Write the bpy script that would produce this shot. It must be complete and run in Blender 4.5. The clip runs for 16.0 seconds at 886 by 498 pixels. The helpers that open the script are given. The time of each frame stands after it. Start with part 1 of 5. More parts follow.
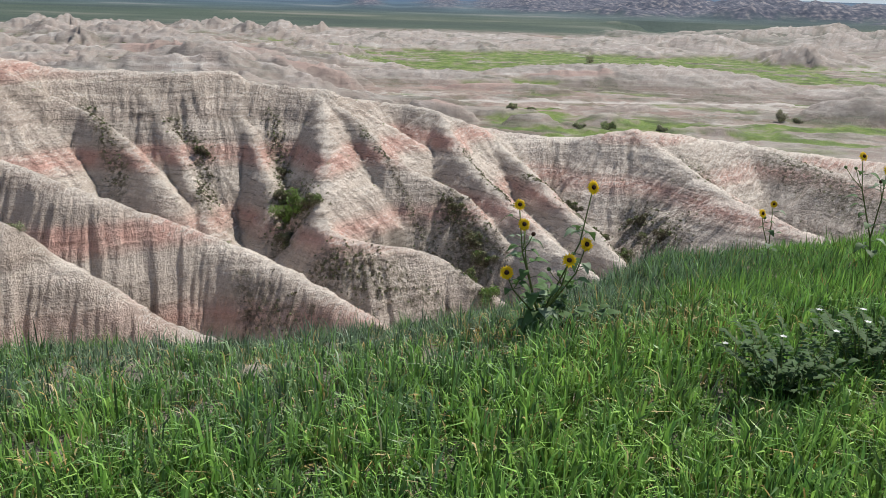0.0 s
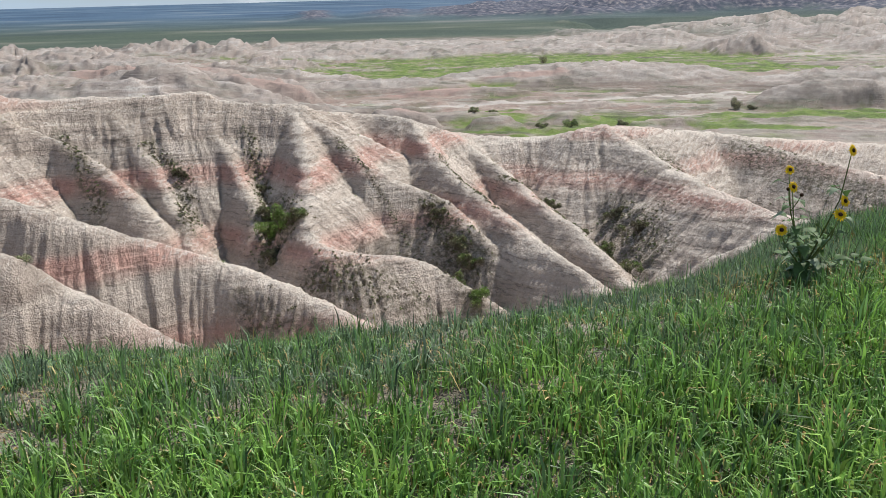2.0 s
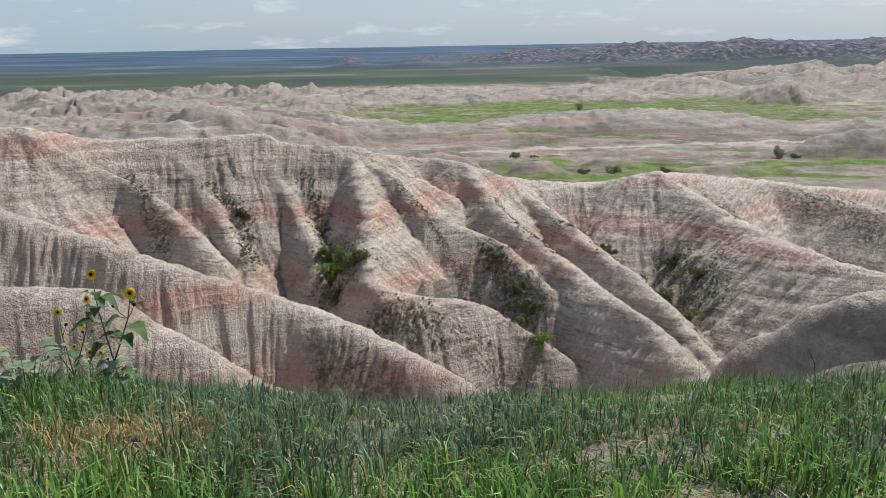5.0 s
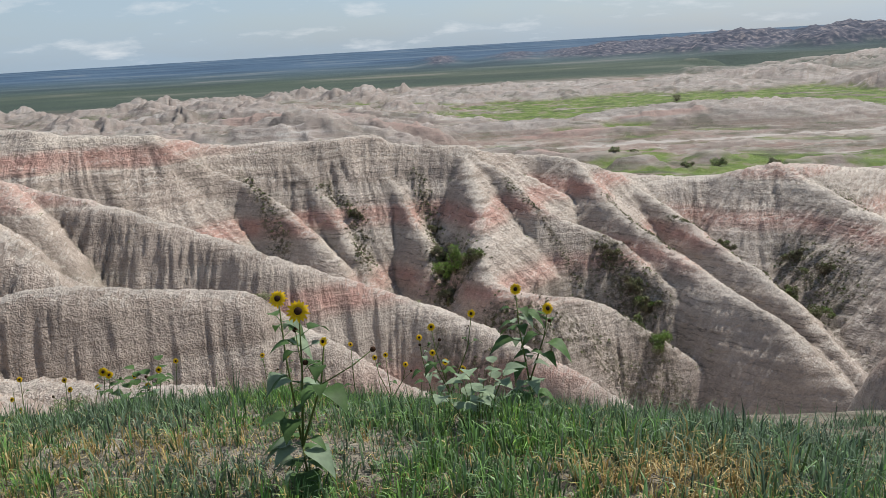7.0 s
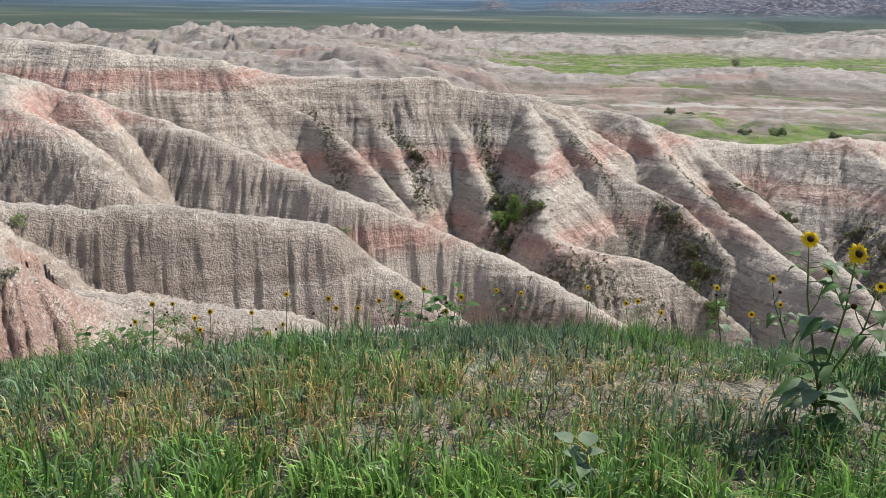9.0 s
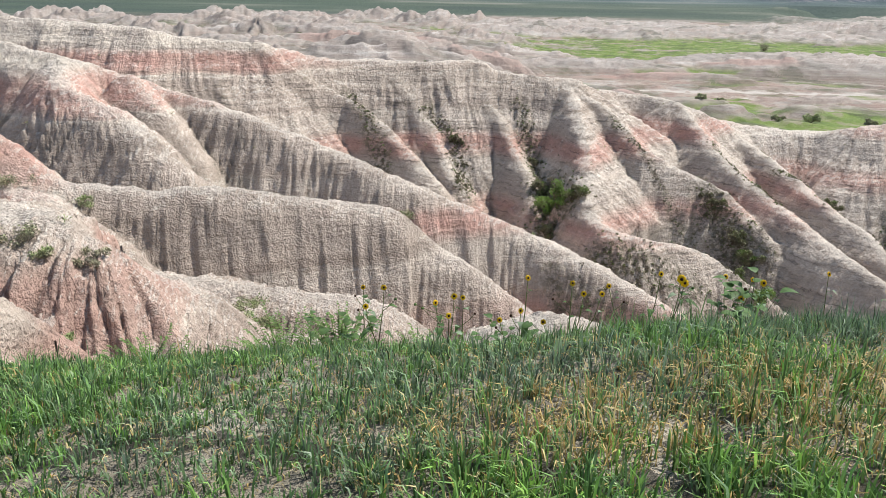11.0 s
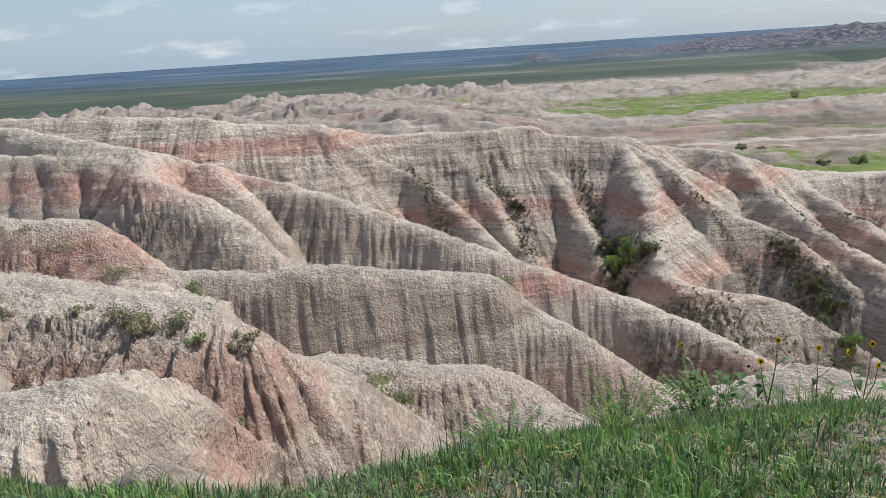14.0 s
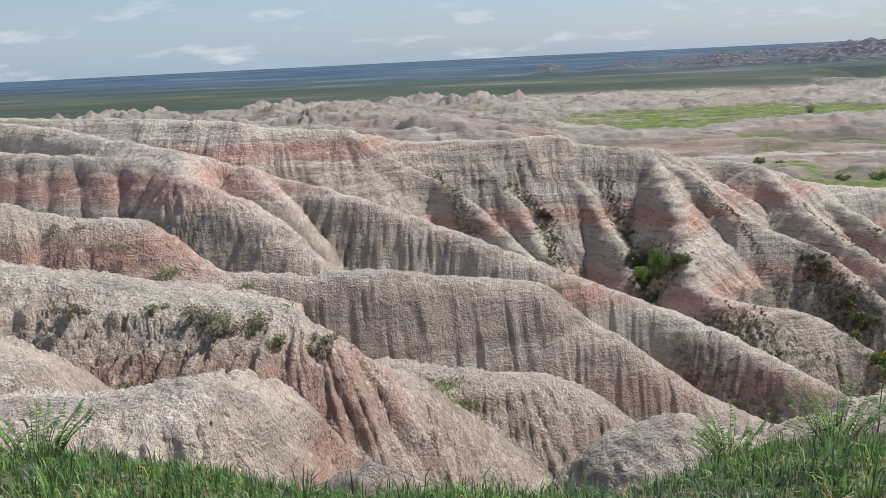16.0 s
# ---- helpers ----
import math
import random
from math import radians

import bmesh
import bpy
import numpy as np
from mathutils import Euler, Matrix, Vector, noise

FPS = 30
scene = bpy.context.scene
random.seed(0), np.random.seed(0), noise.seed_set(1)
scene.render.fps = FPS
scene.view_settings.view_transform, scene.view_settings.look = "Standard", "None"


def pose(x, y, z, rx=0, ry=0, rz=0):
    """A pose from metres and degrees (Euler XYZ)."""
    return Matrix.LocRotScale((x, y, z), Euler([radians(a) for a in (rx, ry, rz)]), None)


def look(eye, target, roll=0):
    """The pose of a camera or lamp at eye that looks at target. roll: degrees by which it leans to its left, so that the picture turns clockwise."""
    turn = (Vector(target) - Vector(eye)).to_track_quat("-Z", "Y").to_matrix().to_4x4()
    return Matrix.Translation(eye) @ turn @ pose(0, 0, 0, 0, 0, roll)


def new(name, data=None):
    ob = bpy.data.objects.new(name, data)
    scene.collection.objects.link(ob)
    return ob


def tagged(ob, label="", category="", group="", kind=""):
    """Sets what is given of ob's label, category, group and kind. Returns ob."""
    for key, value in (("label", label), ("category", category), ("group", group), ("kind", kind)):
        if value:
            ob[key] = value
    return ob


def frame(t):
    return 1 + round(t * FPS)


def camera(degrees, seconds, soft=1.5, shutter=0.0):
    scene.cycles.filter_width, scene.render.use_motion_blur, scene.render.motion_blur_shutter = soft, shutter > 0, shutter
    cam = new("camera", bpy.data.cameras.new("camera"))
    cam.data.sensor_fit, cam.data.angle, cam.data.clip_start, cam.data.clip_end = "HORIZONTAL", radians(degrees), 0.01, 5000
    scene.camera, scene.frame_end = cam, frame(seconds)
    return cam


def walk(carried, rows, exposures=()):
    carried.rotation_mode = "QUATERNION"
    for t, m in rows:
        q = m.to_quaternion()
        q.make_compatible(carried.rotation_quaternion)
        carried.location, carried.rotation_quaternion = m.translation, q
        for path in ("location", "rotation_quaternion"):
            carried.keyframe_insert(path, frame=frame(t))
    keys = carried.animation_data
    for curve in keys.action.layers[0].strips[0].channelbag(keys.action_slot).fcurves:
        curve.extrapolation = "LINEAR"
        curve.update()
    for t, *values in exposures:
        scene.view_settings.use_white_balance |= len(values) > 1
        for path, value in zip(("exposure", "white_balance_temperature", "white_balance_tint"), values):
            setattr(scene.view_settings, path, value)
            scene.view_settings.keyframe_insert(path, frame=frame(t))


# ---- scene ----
cam = camera(57.62, 16.0, soft=0.6)
walk(cam, [
    (0.0, pose(-0.000, 0.000, 1.600, 71.902, -1.668, -0.006)),
    (0.5, pose(-0.555, -0.375, 1.593, 72.915, -1.789, -3.536)),
    (1.0, pose(-1.004, -0.481, 1.613, 74.009, -0.747, -6.236)),
    (1.5, pose(-1.503, -0.443, 1.600, 72.450, -0.480, -3.750)),
    (2.0, pose(-2.035, -0.569, 1.580, 72.415, 1.367, -3.617)),
    (2.5, pose(-2.485, -0.347, 1.540, 74.057, 2.346, -2.293)),
    (3.0, pose(-3.074, -0.453, 1.518, 73.882, 0.582, -1.340)),
    (3.5, pose(-3.606, -0.504, 1.514, 74.957, 2.035, 0.543)),
    (4.0, pose(-4.053, -0.542, 1.517, 75.952, 1.696, -0.495)),
    (4.2, pose(-4.224, -0.468, 1.504, 75.728, 0.960, -1.376)),
    (6.3, pose(-6.287, 0.150, 1.524, 75.450, 1.245, -0.650)),
    (6.5, pose(-6.526, 0.173, 1.531, 74.277, 1.099, 0.915)),
    (7.0, pose(-7.048, 0.262, 1.552, 75.648, 3.292, 4.747)),
    (7.5, pose(-7.541, 0.084, 1.512, 75.972, 2.089, 5.986)),
    (8.0, pose(-8.088, 0.101, 1.511, 74.873, 1.776, 7.046)),
    (8.5, pose(-8.690, 0.139, 1.485, 73.126, 1.003, 7.849)),
    (9.0, pose(-9.217, 0.054, 1.520, 71.986, -0.634, 8.408)),
    (9.2, pose(-9.420, 0.004, 1.542, 72.249, -0.318, 8.867)),
    (11.3, pose(-11.552, 0.283, 1.260, 70.863, -0.699, 9.901)),
    (11.5, pose(-11.717, 0.260, 1.274, 71.231, -1.044, 9.671)),
    (12.0, pose(-12.230, 0.316, 1.205, 72.710, 0.812, 9.932)),
    (12.5, pose(-12.714, 0.207, 1.204, 74.785, 0.974, 9.852)),
    (13.0, pose(-13.234, 0.251, 1.126, 75.288, 2.583, 11.927)),
    (13.5, pose(-13.682, 0.098, 1.136, 76.137, 3.618, 11.705)),
    (14.0, pose(-14.154, 0.118, 1.122, 75.901, 3.677, 11.316)),
    (14.5, pose(-14.692, 0.124, 1.085, 75.793, 3.818, 13.293)),
    (15.0, pose(-15.140, 0.049, 1.094, 75.980, 1.657, 13.679)),
    (15.5, pose(-15.596, 0.070, 1.070, 75.848, 3.253, 13.753)),
    (16.0, pose(-16.000, -0.040, 1.065, 76.557, 2.737, 12.163)),
], exposures=[(0.0, 0.12), (2.0, 0.17), (3.0, 0.04), (4.0, -0.02), (6.5, -0.08), (8.0, 0.04), (9.2, 0.16), (11.3, 0.44), (12.0, 0.27), (13.5, 0.05), (16.0, -0.04)])

# ---- light ----
SUN_EL, SUN_AZ = 50.0, 44.0  # degrees; azimuth from +y towards +x
world = bpy.data.worlds.new("sky")
scene.world = world
world.use_nodes = True
wn, wl = world.node_tree.nodes, world.node_tree.links
wn.clear()
w_out = wn.new("ShaderNodeOutputWorld")
w_bg = wn.new("ShaderNodeBackground")
w_sky = wn.new("ShaderNodeTexSky")
w_sky.sky_type = "NISHITA"
w_sky.sun_disc = False
w_sky.sun_elevation = radians(SUN_EL)
w_sky.sun_rotation = radians(SUN_AZ)
w_sky.dust_density = 1.0
w_sky.air_density = 1.0
w_bg.inputs["Strength"].default_value = 0.10
# broken cloud over the sky dome, flattened towards the horizon
w_tc = wn.new("ShaderNodeTexCoord")
w_sep = wn.new("ShaderNodeSeparateXYZ")
w_add = wn.new("ShaderNodeMath")
w_add.operation = "ADD"
w_add.inputs[1].default_value = 0.22
w_dx = wn.new("ShaderNodeMath")
w_dx.operation = "DIVIDE"
w_dy = wn.new("ShaderNodeMath")
w_dy.operation = "DIVIDE"
w_cmb = wn.new("ShaderNodeCombineXYZ")
w_n1 = wn.new("ShaderNodeTexNoise")
w_n1.inputs["Scale"].default_value = 0.55
w_n1.inputs["Detail"].default_value = 7.0
w_n1.inputs["Roughness"].default_value = 0.58
w_r1 = wn.new("ShaderNodeValToRGB")
w_r1.color_ramp.elements[0].position = 0.40
w_r1.color_ramp.elements[0].color = (0.60, 0.60, 0.60, 1)
w_r1.color_ramp.elements[1].position = 0.72
w_r1.color_ramp.elements[1].color = (0.85, 0.85, 0.85, 1)
w_mix = wn.new("ShaderNodeMixRGB")
w_mix.inputs[2].default_value = (4.3, 5.8, 7.5, 1)
wl.new(w_tc.outputs["Generated"], w_sep.inputs[0])
wl.new(w_sep.outputs["Z"], w_add.inputs[0])
wl.new(w_sep.outputs["X"], w_dx.inputs[0])
wl.new(w_add.outputs[0], w_dx.inputs[1])
wl.new(w_sep.outputs["Y"], w_dy.inputs[0])
wl.new(w_add.outputs[0], w_dy.inputs[1])
wl.new(w_dx.outputs[0], w_cmb.inputs[0])
wl.new(w_dy.outputs[0], w_cmb.inputs[1])
wl.new(w_cmb.outputs[0], w_n1.inputs["Vector"])
wl.new(w_n1.outputs["Fac"], w_r1.inputs[0])
# the haze thins out towards the zenith
w_thin = wn.new("ShaderNodeMapRange")
for k_, v_ in (("From Min", 0.12), ("From Max", 0.65), ("To Min", 1.0), ("To Max", 0.15)):
    w_thin.inputs[k_].default_value = v_
w_mul = wn.new("ShaderNodeMath")
w_mul.operation = "MULTIPLY"
wl.new(w_sep.outputs["Z"], w_thin.inputs["Value"])
wl.new(w_r1.outputs[0], w_mul.inputs[0])
wl.new(w_thin.outputs[0], w_mul.inputs[1])
wl.new(w_mul.outputs[0], w_mix.inputs[0])
wl.new(w_sky.outputs[0], w_mix.inputs[1])
w_n2 = wn.new("ShaderNodeTexNoise")
w_n2.inputs["Scale"].default_value = 2.2
w_n2.inputs["Detail"].default_value = 8.0
w_n2.inputs["Roughness"].default_value = 0.6
w_r2 = wn.new("ShaderNodeValToRGB")
w_r2.color_ramp.elements[0].position = 0.55
w_r2.color_ramp.elements[0].color = (0, 0, 0, 1)
w_r2.color_ramp.elements[1].position = 0.74
w_r2.color_ramp.elements[1].color = (0.65, 0.65, 0.65, 1)
w_mix2 = wn.new("ShaderNodeMixRGB")
w_mix2.inputs[2].default_value = (8.6, 8.8, 9.0, 1)
wl.new(w_cmb.outputs[0], w_n2.inputs["Vector"])
wl.new(w_n2.outputs["Fac"], w_r2.inputs[0])
wl.new(w_r2.outputs[0], w_mix2.inputs[0])
wl.new(w_mix.outputs[0], w_mix2.inputs[1])
wl.new(w_mix2.outputs[0], w_bg.inputs[0])
wl.new(w_bg.outputs[0], w_out.inputs[0])

sun = new("sun", bpy.data.lights.new("sun", "SUN"))
sun.data.energy, sun.data.angle, sun.data.color = 5.0, radians(0.6), (1.0, 0.965, 0.91)
sun_way = Vector((math.sin(radians(SUN_AZ)) * math.cos(radians(SUN_EL)), math.cos(radians(SUN_AZ)) * math.cos(radians(SUN_EL)), math.sin(radians(SUN_EL))))
sun.matrix_world = look(sun_way * 100, (0, 0, 0))


# ---- noise on numpy arrays ----
class Lattice:
    """Smooth gradient noise for arrays of places, about -1 to 1."""

    def __init__(self, seed):
        r = np.random.RandomState(seed)
        self.p = np.concatenate([r.permutation(1024)] * 2)
        a = r.rand(1024) * 2 * np.pi
        self.gx, self.gy = np.cos(a), np.sin(a)

    def at(self, x, y):
        xi, yi = np.floor(x).astype(np.int64), np.floor(y).astype(np.int64)
        fx, fy = x - xi, y - yi
        u, v = fx * fx * fx * (fx * (fx * 6 - 15) + 10), fy * fy * fy * (fy * (fy * 6 - 15) + 10)
        p = self.p
        x0, x1, y0, y1 = xi & 1023, (xi + 1) & 1023, yi & 1023, (yi + 1) & 1023

        def corner(a, b, dx, dy):
            h = p[p[a] + b]
            return self.gx[h] * dx + self.gy[h] * dy

        n0 = corner(x0, y0, fx, fy) * (1 - u) + corner(x1, y0, fx - 1, fy) * u
        n1 = corner(x0, y1, fx, fy - 1) * (1 - u) + corner(x1, y1, fx - 1, fy - 1) * u
        return 1.5 * (n0 * (1 - v) + n1 * v)

    def fbm(self, x, y, octaves=4, gain=0.5):
        out, amp = 0.0, 1.0
        for k in range(octaves):
            out = out + amp * self.at(x * 2.0**k + 17.3 * k, y * 2.0**k - 9.1 * k)
            amp *= gain
        return out

    def ridged(self, x, y, octaves=4, gain=0.5):
        out, amp, tot = 0.0, 1.0, 0.0
        for k in range(octaves):
            out = out + amp * (1 - np.abs(self.at(x * 2.0**k + 5.7 * k, y * 2.0**k + 31.1 * k)))
            tot += amp
            amp *= gain
        return out / tot


LA, LB, LC = Lattice(3), Lattice(11), Lattice(29)


def step(a, b, x):
    t = np.clip((x - a) / (b - a), 0, 1)
    return t * t * (3 - 2 * t)


# ---- shape of the land ----
# crest lines of the ridges: points, fall of the side towards the camera and of the far side, roundness of the crest, depth of the rills
RIDGES = [
    ([(-62, 17, -2.2), (-46, 18.5, -3.2), (-36, 19, -4.0), (-29.6, 18.8, -4.6), (-25.3, 18.3, -4.8), (-23.7, 18.5, -5.4), (-22.7, 19.6, -6.8), (-21.3, 20.4, -8), (-19.7, 21, -9.6), (-17, 22, -12.2)], 0.85, 0.9, 1.8, 0.42),
    ([(-44, 8.5, -2.6), (-32, 9, -3.6), (-24.8, 9.6, -3.8), (-22.9, 10.5, -3.8), (-22.3, 11.0, -3.95), (-21.7, 11.0, -4.5), (-21.3, 11.0, -5.2), (-20.0, 11.2, -7.0)], 0.85, 1.0, 1.2, 0.35),
    ([(-36, 12.5, -3.0), (-29, 11.8, -3.5), (-26.8, 11.6, -3.8), (-26, 11.6, -4.6)], 1.0, 1.0, 0.8, 0.3),
    ([(-15.5, 10.3, -3.98), (-15.3, 10.4, -3.9), (-14.9, 10.4, -4.0)], 1.6, 1.6, 0.7, 0.12),
    ([(-12.9, 10.5, -3.75), (-12.4, 10.6, -3.5), (-11.4, 10.9, -3.45), (-10.4, 11.2, -3.8)], 1.3, 1.3, 0.9, 0.14),
    ([(-18.4, 5.4, -2.35), (-18.0, 5.6, -2.15), (-17.7, 5.5, -2.3)], 2.2, 2.2, 0.4, 0.0),
    ([(-31, 24.5, -9.0), (-27, 24.8, -9.2), (-24.2, 24.3, -8.9), (-20.3, 24.0, -9.0), (-18.2, 24.9, -9.5), (-16, 25.5, -10.8), (-13.5, 26.5, -13.5)], 0.9, 0.8, 0.9, 0.4),
    ([(-64, 23, -2.0), (-48, 25, -2.9), (-40.5, 26.5, -3.5), (-38.8, 27.5, -4.27), (-36.8, 28.3, -4.69), (-35.3, 28.8, -4.85), (-34.2, 29, -5.4), (-32.7, 29.1, -6.74), (-31.3, 29.4, -7.18), (-28.9, 30.1, -7.45), (-27.1, 30.8, -7.5), (-25.8, 31.4, -7.55), (-24.3, 32.2, -7.95), (-22.8, 32.9, -8.35), (-20.9, 33.7, -8.6), (-19.4, 34.3, -8.9), (-18.7, 34.6, -9.45), (-17.6, 34.7, -10.55), (-15.4, 34.8, -11.95), (-13.4, 35.2, -13.5), (-11.8, 36.2, -14.8), (-7, 38.5, -18)], 1.75, 0.95, 0.5, 0.3),
    ([(-46, 26.2, -4.3), (-38.4, 27.3, -5.1), (-36.7, 27.8, -5.35), (-35.5, 27.8, -6.0), (-33.5, 27.6, -6.9), (-31.8, 27.3, -7.15), (-30.2, 26.8, -7.9)], 1.2, 1.0, 0.4, 0.35),
    ([(-80, 54, -1.2), (-60, 52, -2.3), (-50.5, 48.7, -3.2), (-44.6, 47.5, -4.0), (-42.4, 49.7, -5.1), (-38, 50, -6.4), (-32.4, 49.4, -7.7), (-27.2, 49.6, -9.7), (-23.5, 49.2, -10.9), (-20.5, 50.2, -12.3), (-17.3, 51, -13.8), (-14.3, 51.2, -15.0), (-9.5, 49.9, -16.6), (-4, 48, -19), (1, 47, -22)], 1.5, 0.95, 0.5, 0.5),
    ([(-44.0, 47, -4.2), (-41.1, 43.2, -5.3), (-36.8, 41.8, -6.6), (-33.4, 40.4, -8.4), (-31.3, 41.4, -10.4), (-29, 41, -12.5)], 1.2, 1.1, 0.8, 0.5),
    ([(-39.7, 47.8, -5.2), (-37.9, 46.6, -6.15), (-36.4, 45.6, -7.15), (-34.4, 44.5, -9.05), (-33.2, 43.8, -10.6)], 1.2, 1.2, 0.5, 0.3),
    ([(-70, 47.5, -3.0), (-60, 47, -3.6), (-54, 46.6, -3.95), (-49, 46.2, -4.3), (-45.2, 46.2, -4.6)], 1.9, 0.5, 0.5, 0.35),
    ([(-110, 76, -2.0), (-75, 71, -3.0), (-54, 72, -3.9), (-50.2, 73, -4.7), (-45.9, 75.5, -5.3), (-43.1, 77, -5.6), (-41.5, 80, -6.4), (-37.9, 83, -7.55), (-33, 85, -7.7), (-28.2, 86, -7.9), (-25.9, 87, -7.8), (-23, 88, -7.8), (-20.6, 88.5, -8.7), (-17.5, 88.5, -9.25), (-12.5, 88.5, -9.6)], 0.95, 0.6, 0.5, 0.3),
    ([(-52, 72.6, -4.5), (-50, 69, -7.6), (-47, 65.5, -11.6), (-44, 63, -16)], 1.1, 1.1, 0.4, 0.4),
    ([(-47.6, 74.2, -5.2), (-45.4, 72, -7.6), (-42.5, 69, -11), (-39.5, 66.5, -15)], 1.1, 1.1, 0.4, 0.4),
    ([(-43.1, 76.6, -5.5), (-40.2, 76.5, -7.3), (-35.6, 77.5, -10.1), (-32.1, 76.8, -11.75), (-28.9, 75, -14.0), (-26.3, 73, -15.8), (-24.1, 71, -17.5), (-22.5, 69.5, -19.5)], 1.3, 0.95, 0.35, 0.35),
    ([(-33, 85, -7.7), (-31.5, 84, -8.8), (-28.7, 82, -10.95), (-26.5, 79.5, -13.2), (-24.3, 76.5, -15.8), (-22.4, 73.5, -17.9), (-21.2, 71, -19.5)], 1.3, 0.9, 0.35, 0.35),
    ([(-23, 88, -7.8), (-21.8, 85.6, -10.4), (-19.6, 82.5, -13.0), (-17.9, 79.5, -15.1), (-16.1, 75.5, -17.0), (-15.2, 72, -19.2)], 1.3, 0.9, 0.35, 0.35),
    ([(-27.4, 86.3, -7.9), (-25.6, 84.4, -10.2), (-23.6, 81.8, -13.0), (-21.8, 79, -15.6)], 1.3, 1.0, 0.3, 0.3),
    ([(-13, 88, -9.9), (-11.5, 80.5, -12.5), (-10.4, 74.5, -14.8), (-10.5, 69.3, -17.3), (-8, 65.5, -19.0), (-3, 67, -20.3), (0.5, 68.5, -21.8), (5, 68, -24.5), (9.5, 66.5, -28)], 1.35, 0.95, 0.6, 0.35),
    ([(-13, 88, -9.9), (-7.6, 83.9, -12.7), (-5.1, 80.7, -15.2), (2.5, 79.3, -18.5), (6.5, 74.5, -21.8)], 1.2, 0.95, 0.5, 0.35),
    ([(-12.5, 90, -10.2), (-6.8, 100, -12.3), (-0.7, 99, -13.0), (1.4, 92, -14.8), (2.8, 88, -16.5), (5.3, 83.9, -18.2), (8.2, 78, -19.7), (10.7, 72.5, -21.1), (13.8, 67.5, -22.4), (16, 63.5, -24.2), (19, 60, -27)], 1.2, 0.85, 0.5, 0.3),
    ([(-0.7, 99, -13.0), (3.5, 101, -14.6), (7, 104, -16.6)], 0.8, 0.7, 0.8, 0.3),
    ([(6.1, 104, -16.6), (8.8, 97, -17.8), (11.3, 91, -19.2), (13.4, 84, -20.5), (16.1, 79, -22.0), (18.3, 74, -23.8), (20, 69, -26.4)], 1.3, 0.95, 0.5, 0.3),
    ([(-2.1, 104, -14), (8, 107, -16.5), (18, 107, -17.2), (25, 103, -15.3), (40, 112, -18), (60, 118, -21), (92, 128, -25), (130, 150, -30)], 0.75, 0.6, 1.6, 0.4),
    ([(25, 103, -15.3), (30.5, 92, -18.8), (33, 80.5, -19.7), (42, 71, -22), (50, 62, -26)], 0.8, 0.8, 1.2, 0.4),
    ([(44, 114, -18.5), (52, 100, -20), (60, 86, -21.5), (66, 74, -24)], 0.8, 0.8, 1.0, 0.4),
    ([(34, 12, -2.5), (22, 23, -5.0), (13.6, 32.5, -9.3), (11.0, 35, -11.8), (9.6, 36.4, -13.6), (8.6, 37.4, -16.5), (8.0, 38, -20)], 1.2, 1.5, 0.9, 0.2),
]

# clay columns under the edge of the pale plateau: foot of each crest, from left to right
COLUMNS = [([(x_, 46.2, -4.35 - 0.025 * (x_ + 43.4)), (x_ + 1.0, 44.6, -5.7), (x_ + 2.1, 42.6, -7.8)], 1.7, 1.7, 0.9, 0.14) for x_ in (-62.0, -59.7, -57.3, -55.4, -53.3, -51.0, -48.5, -45.7, -43.2)]
RIDGES[12:12] = COLUMNS
FAR_WALL = 12 + len(COLUMNS)  # the ridges from here on make the long far wall and its spurs


def crest_curve(pts, n=3):
    """The crest's points joined by a smooth curve."""
    p = np.asarray(pts, float)
    q = np.vstack([2 * p[0] - p[1], p, 2 * p[-1] - p[-2]])
    out = [p[0]]
    for a, b, c, d in zip(q, q[1:], q[2:], q[3:]):
        for t in np.linspace(0, 1, n + 1)[1:]:
            out.append(0.5 * (2 * b + (c - a) * t + (2 * a - 5 * b + 4 * c - d) * t * t + (3 * b - a - 3 * c + d) * t**3))
    return out


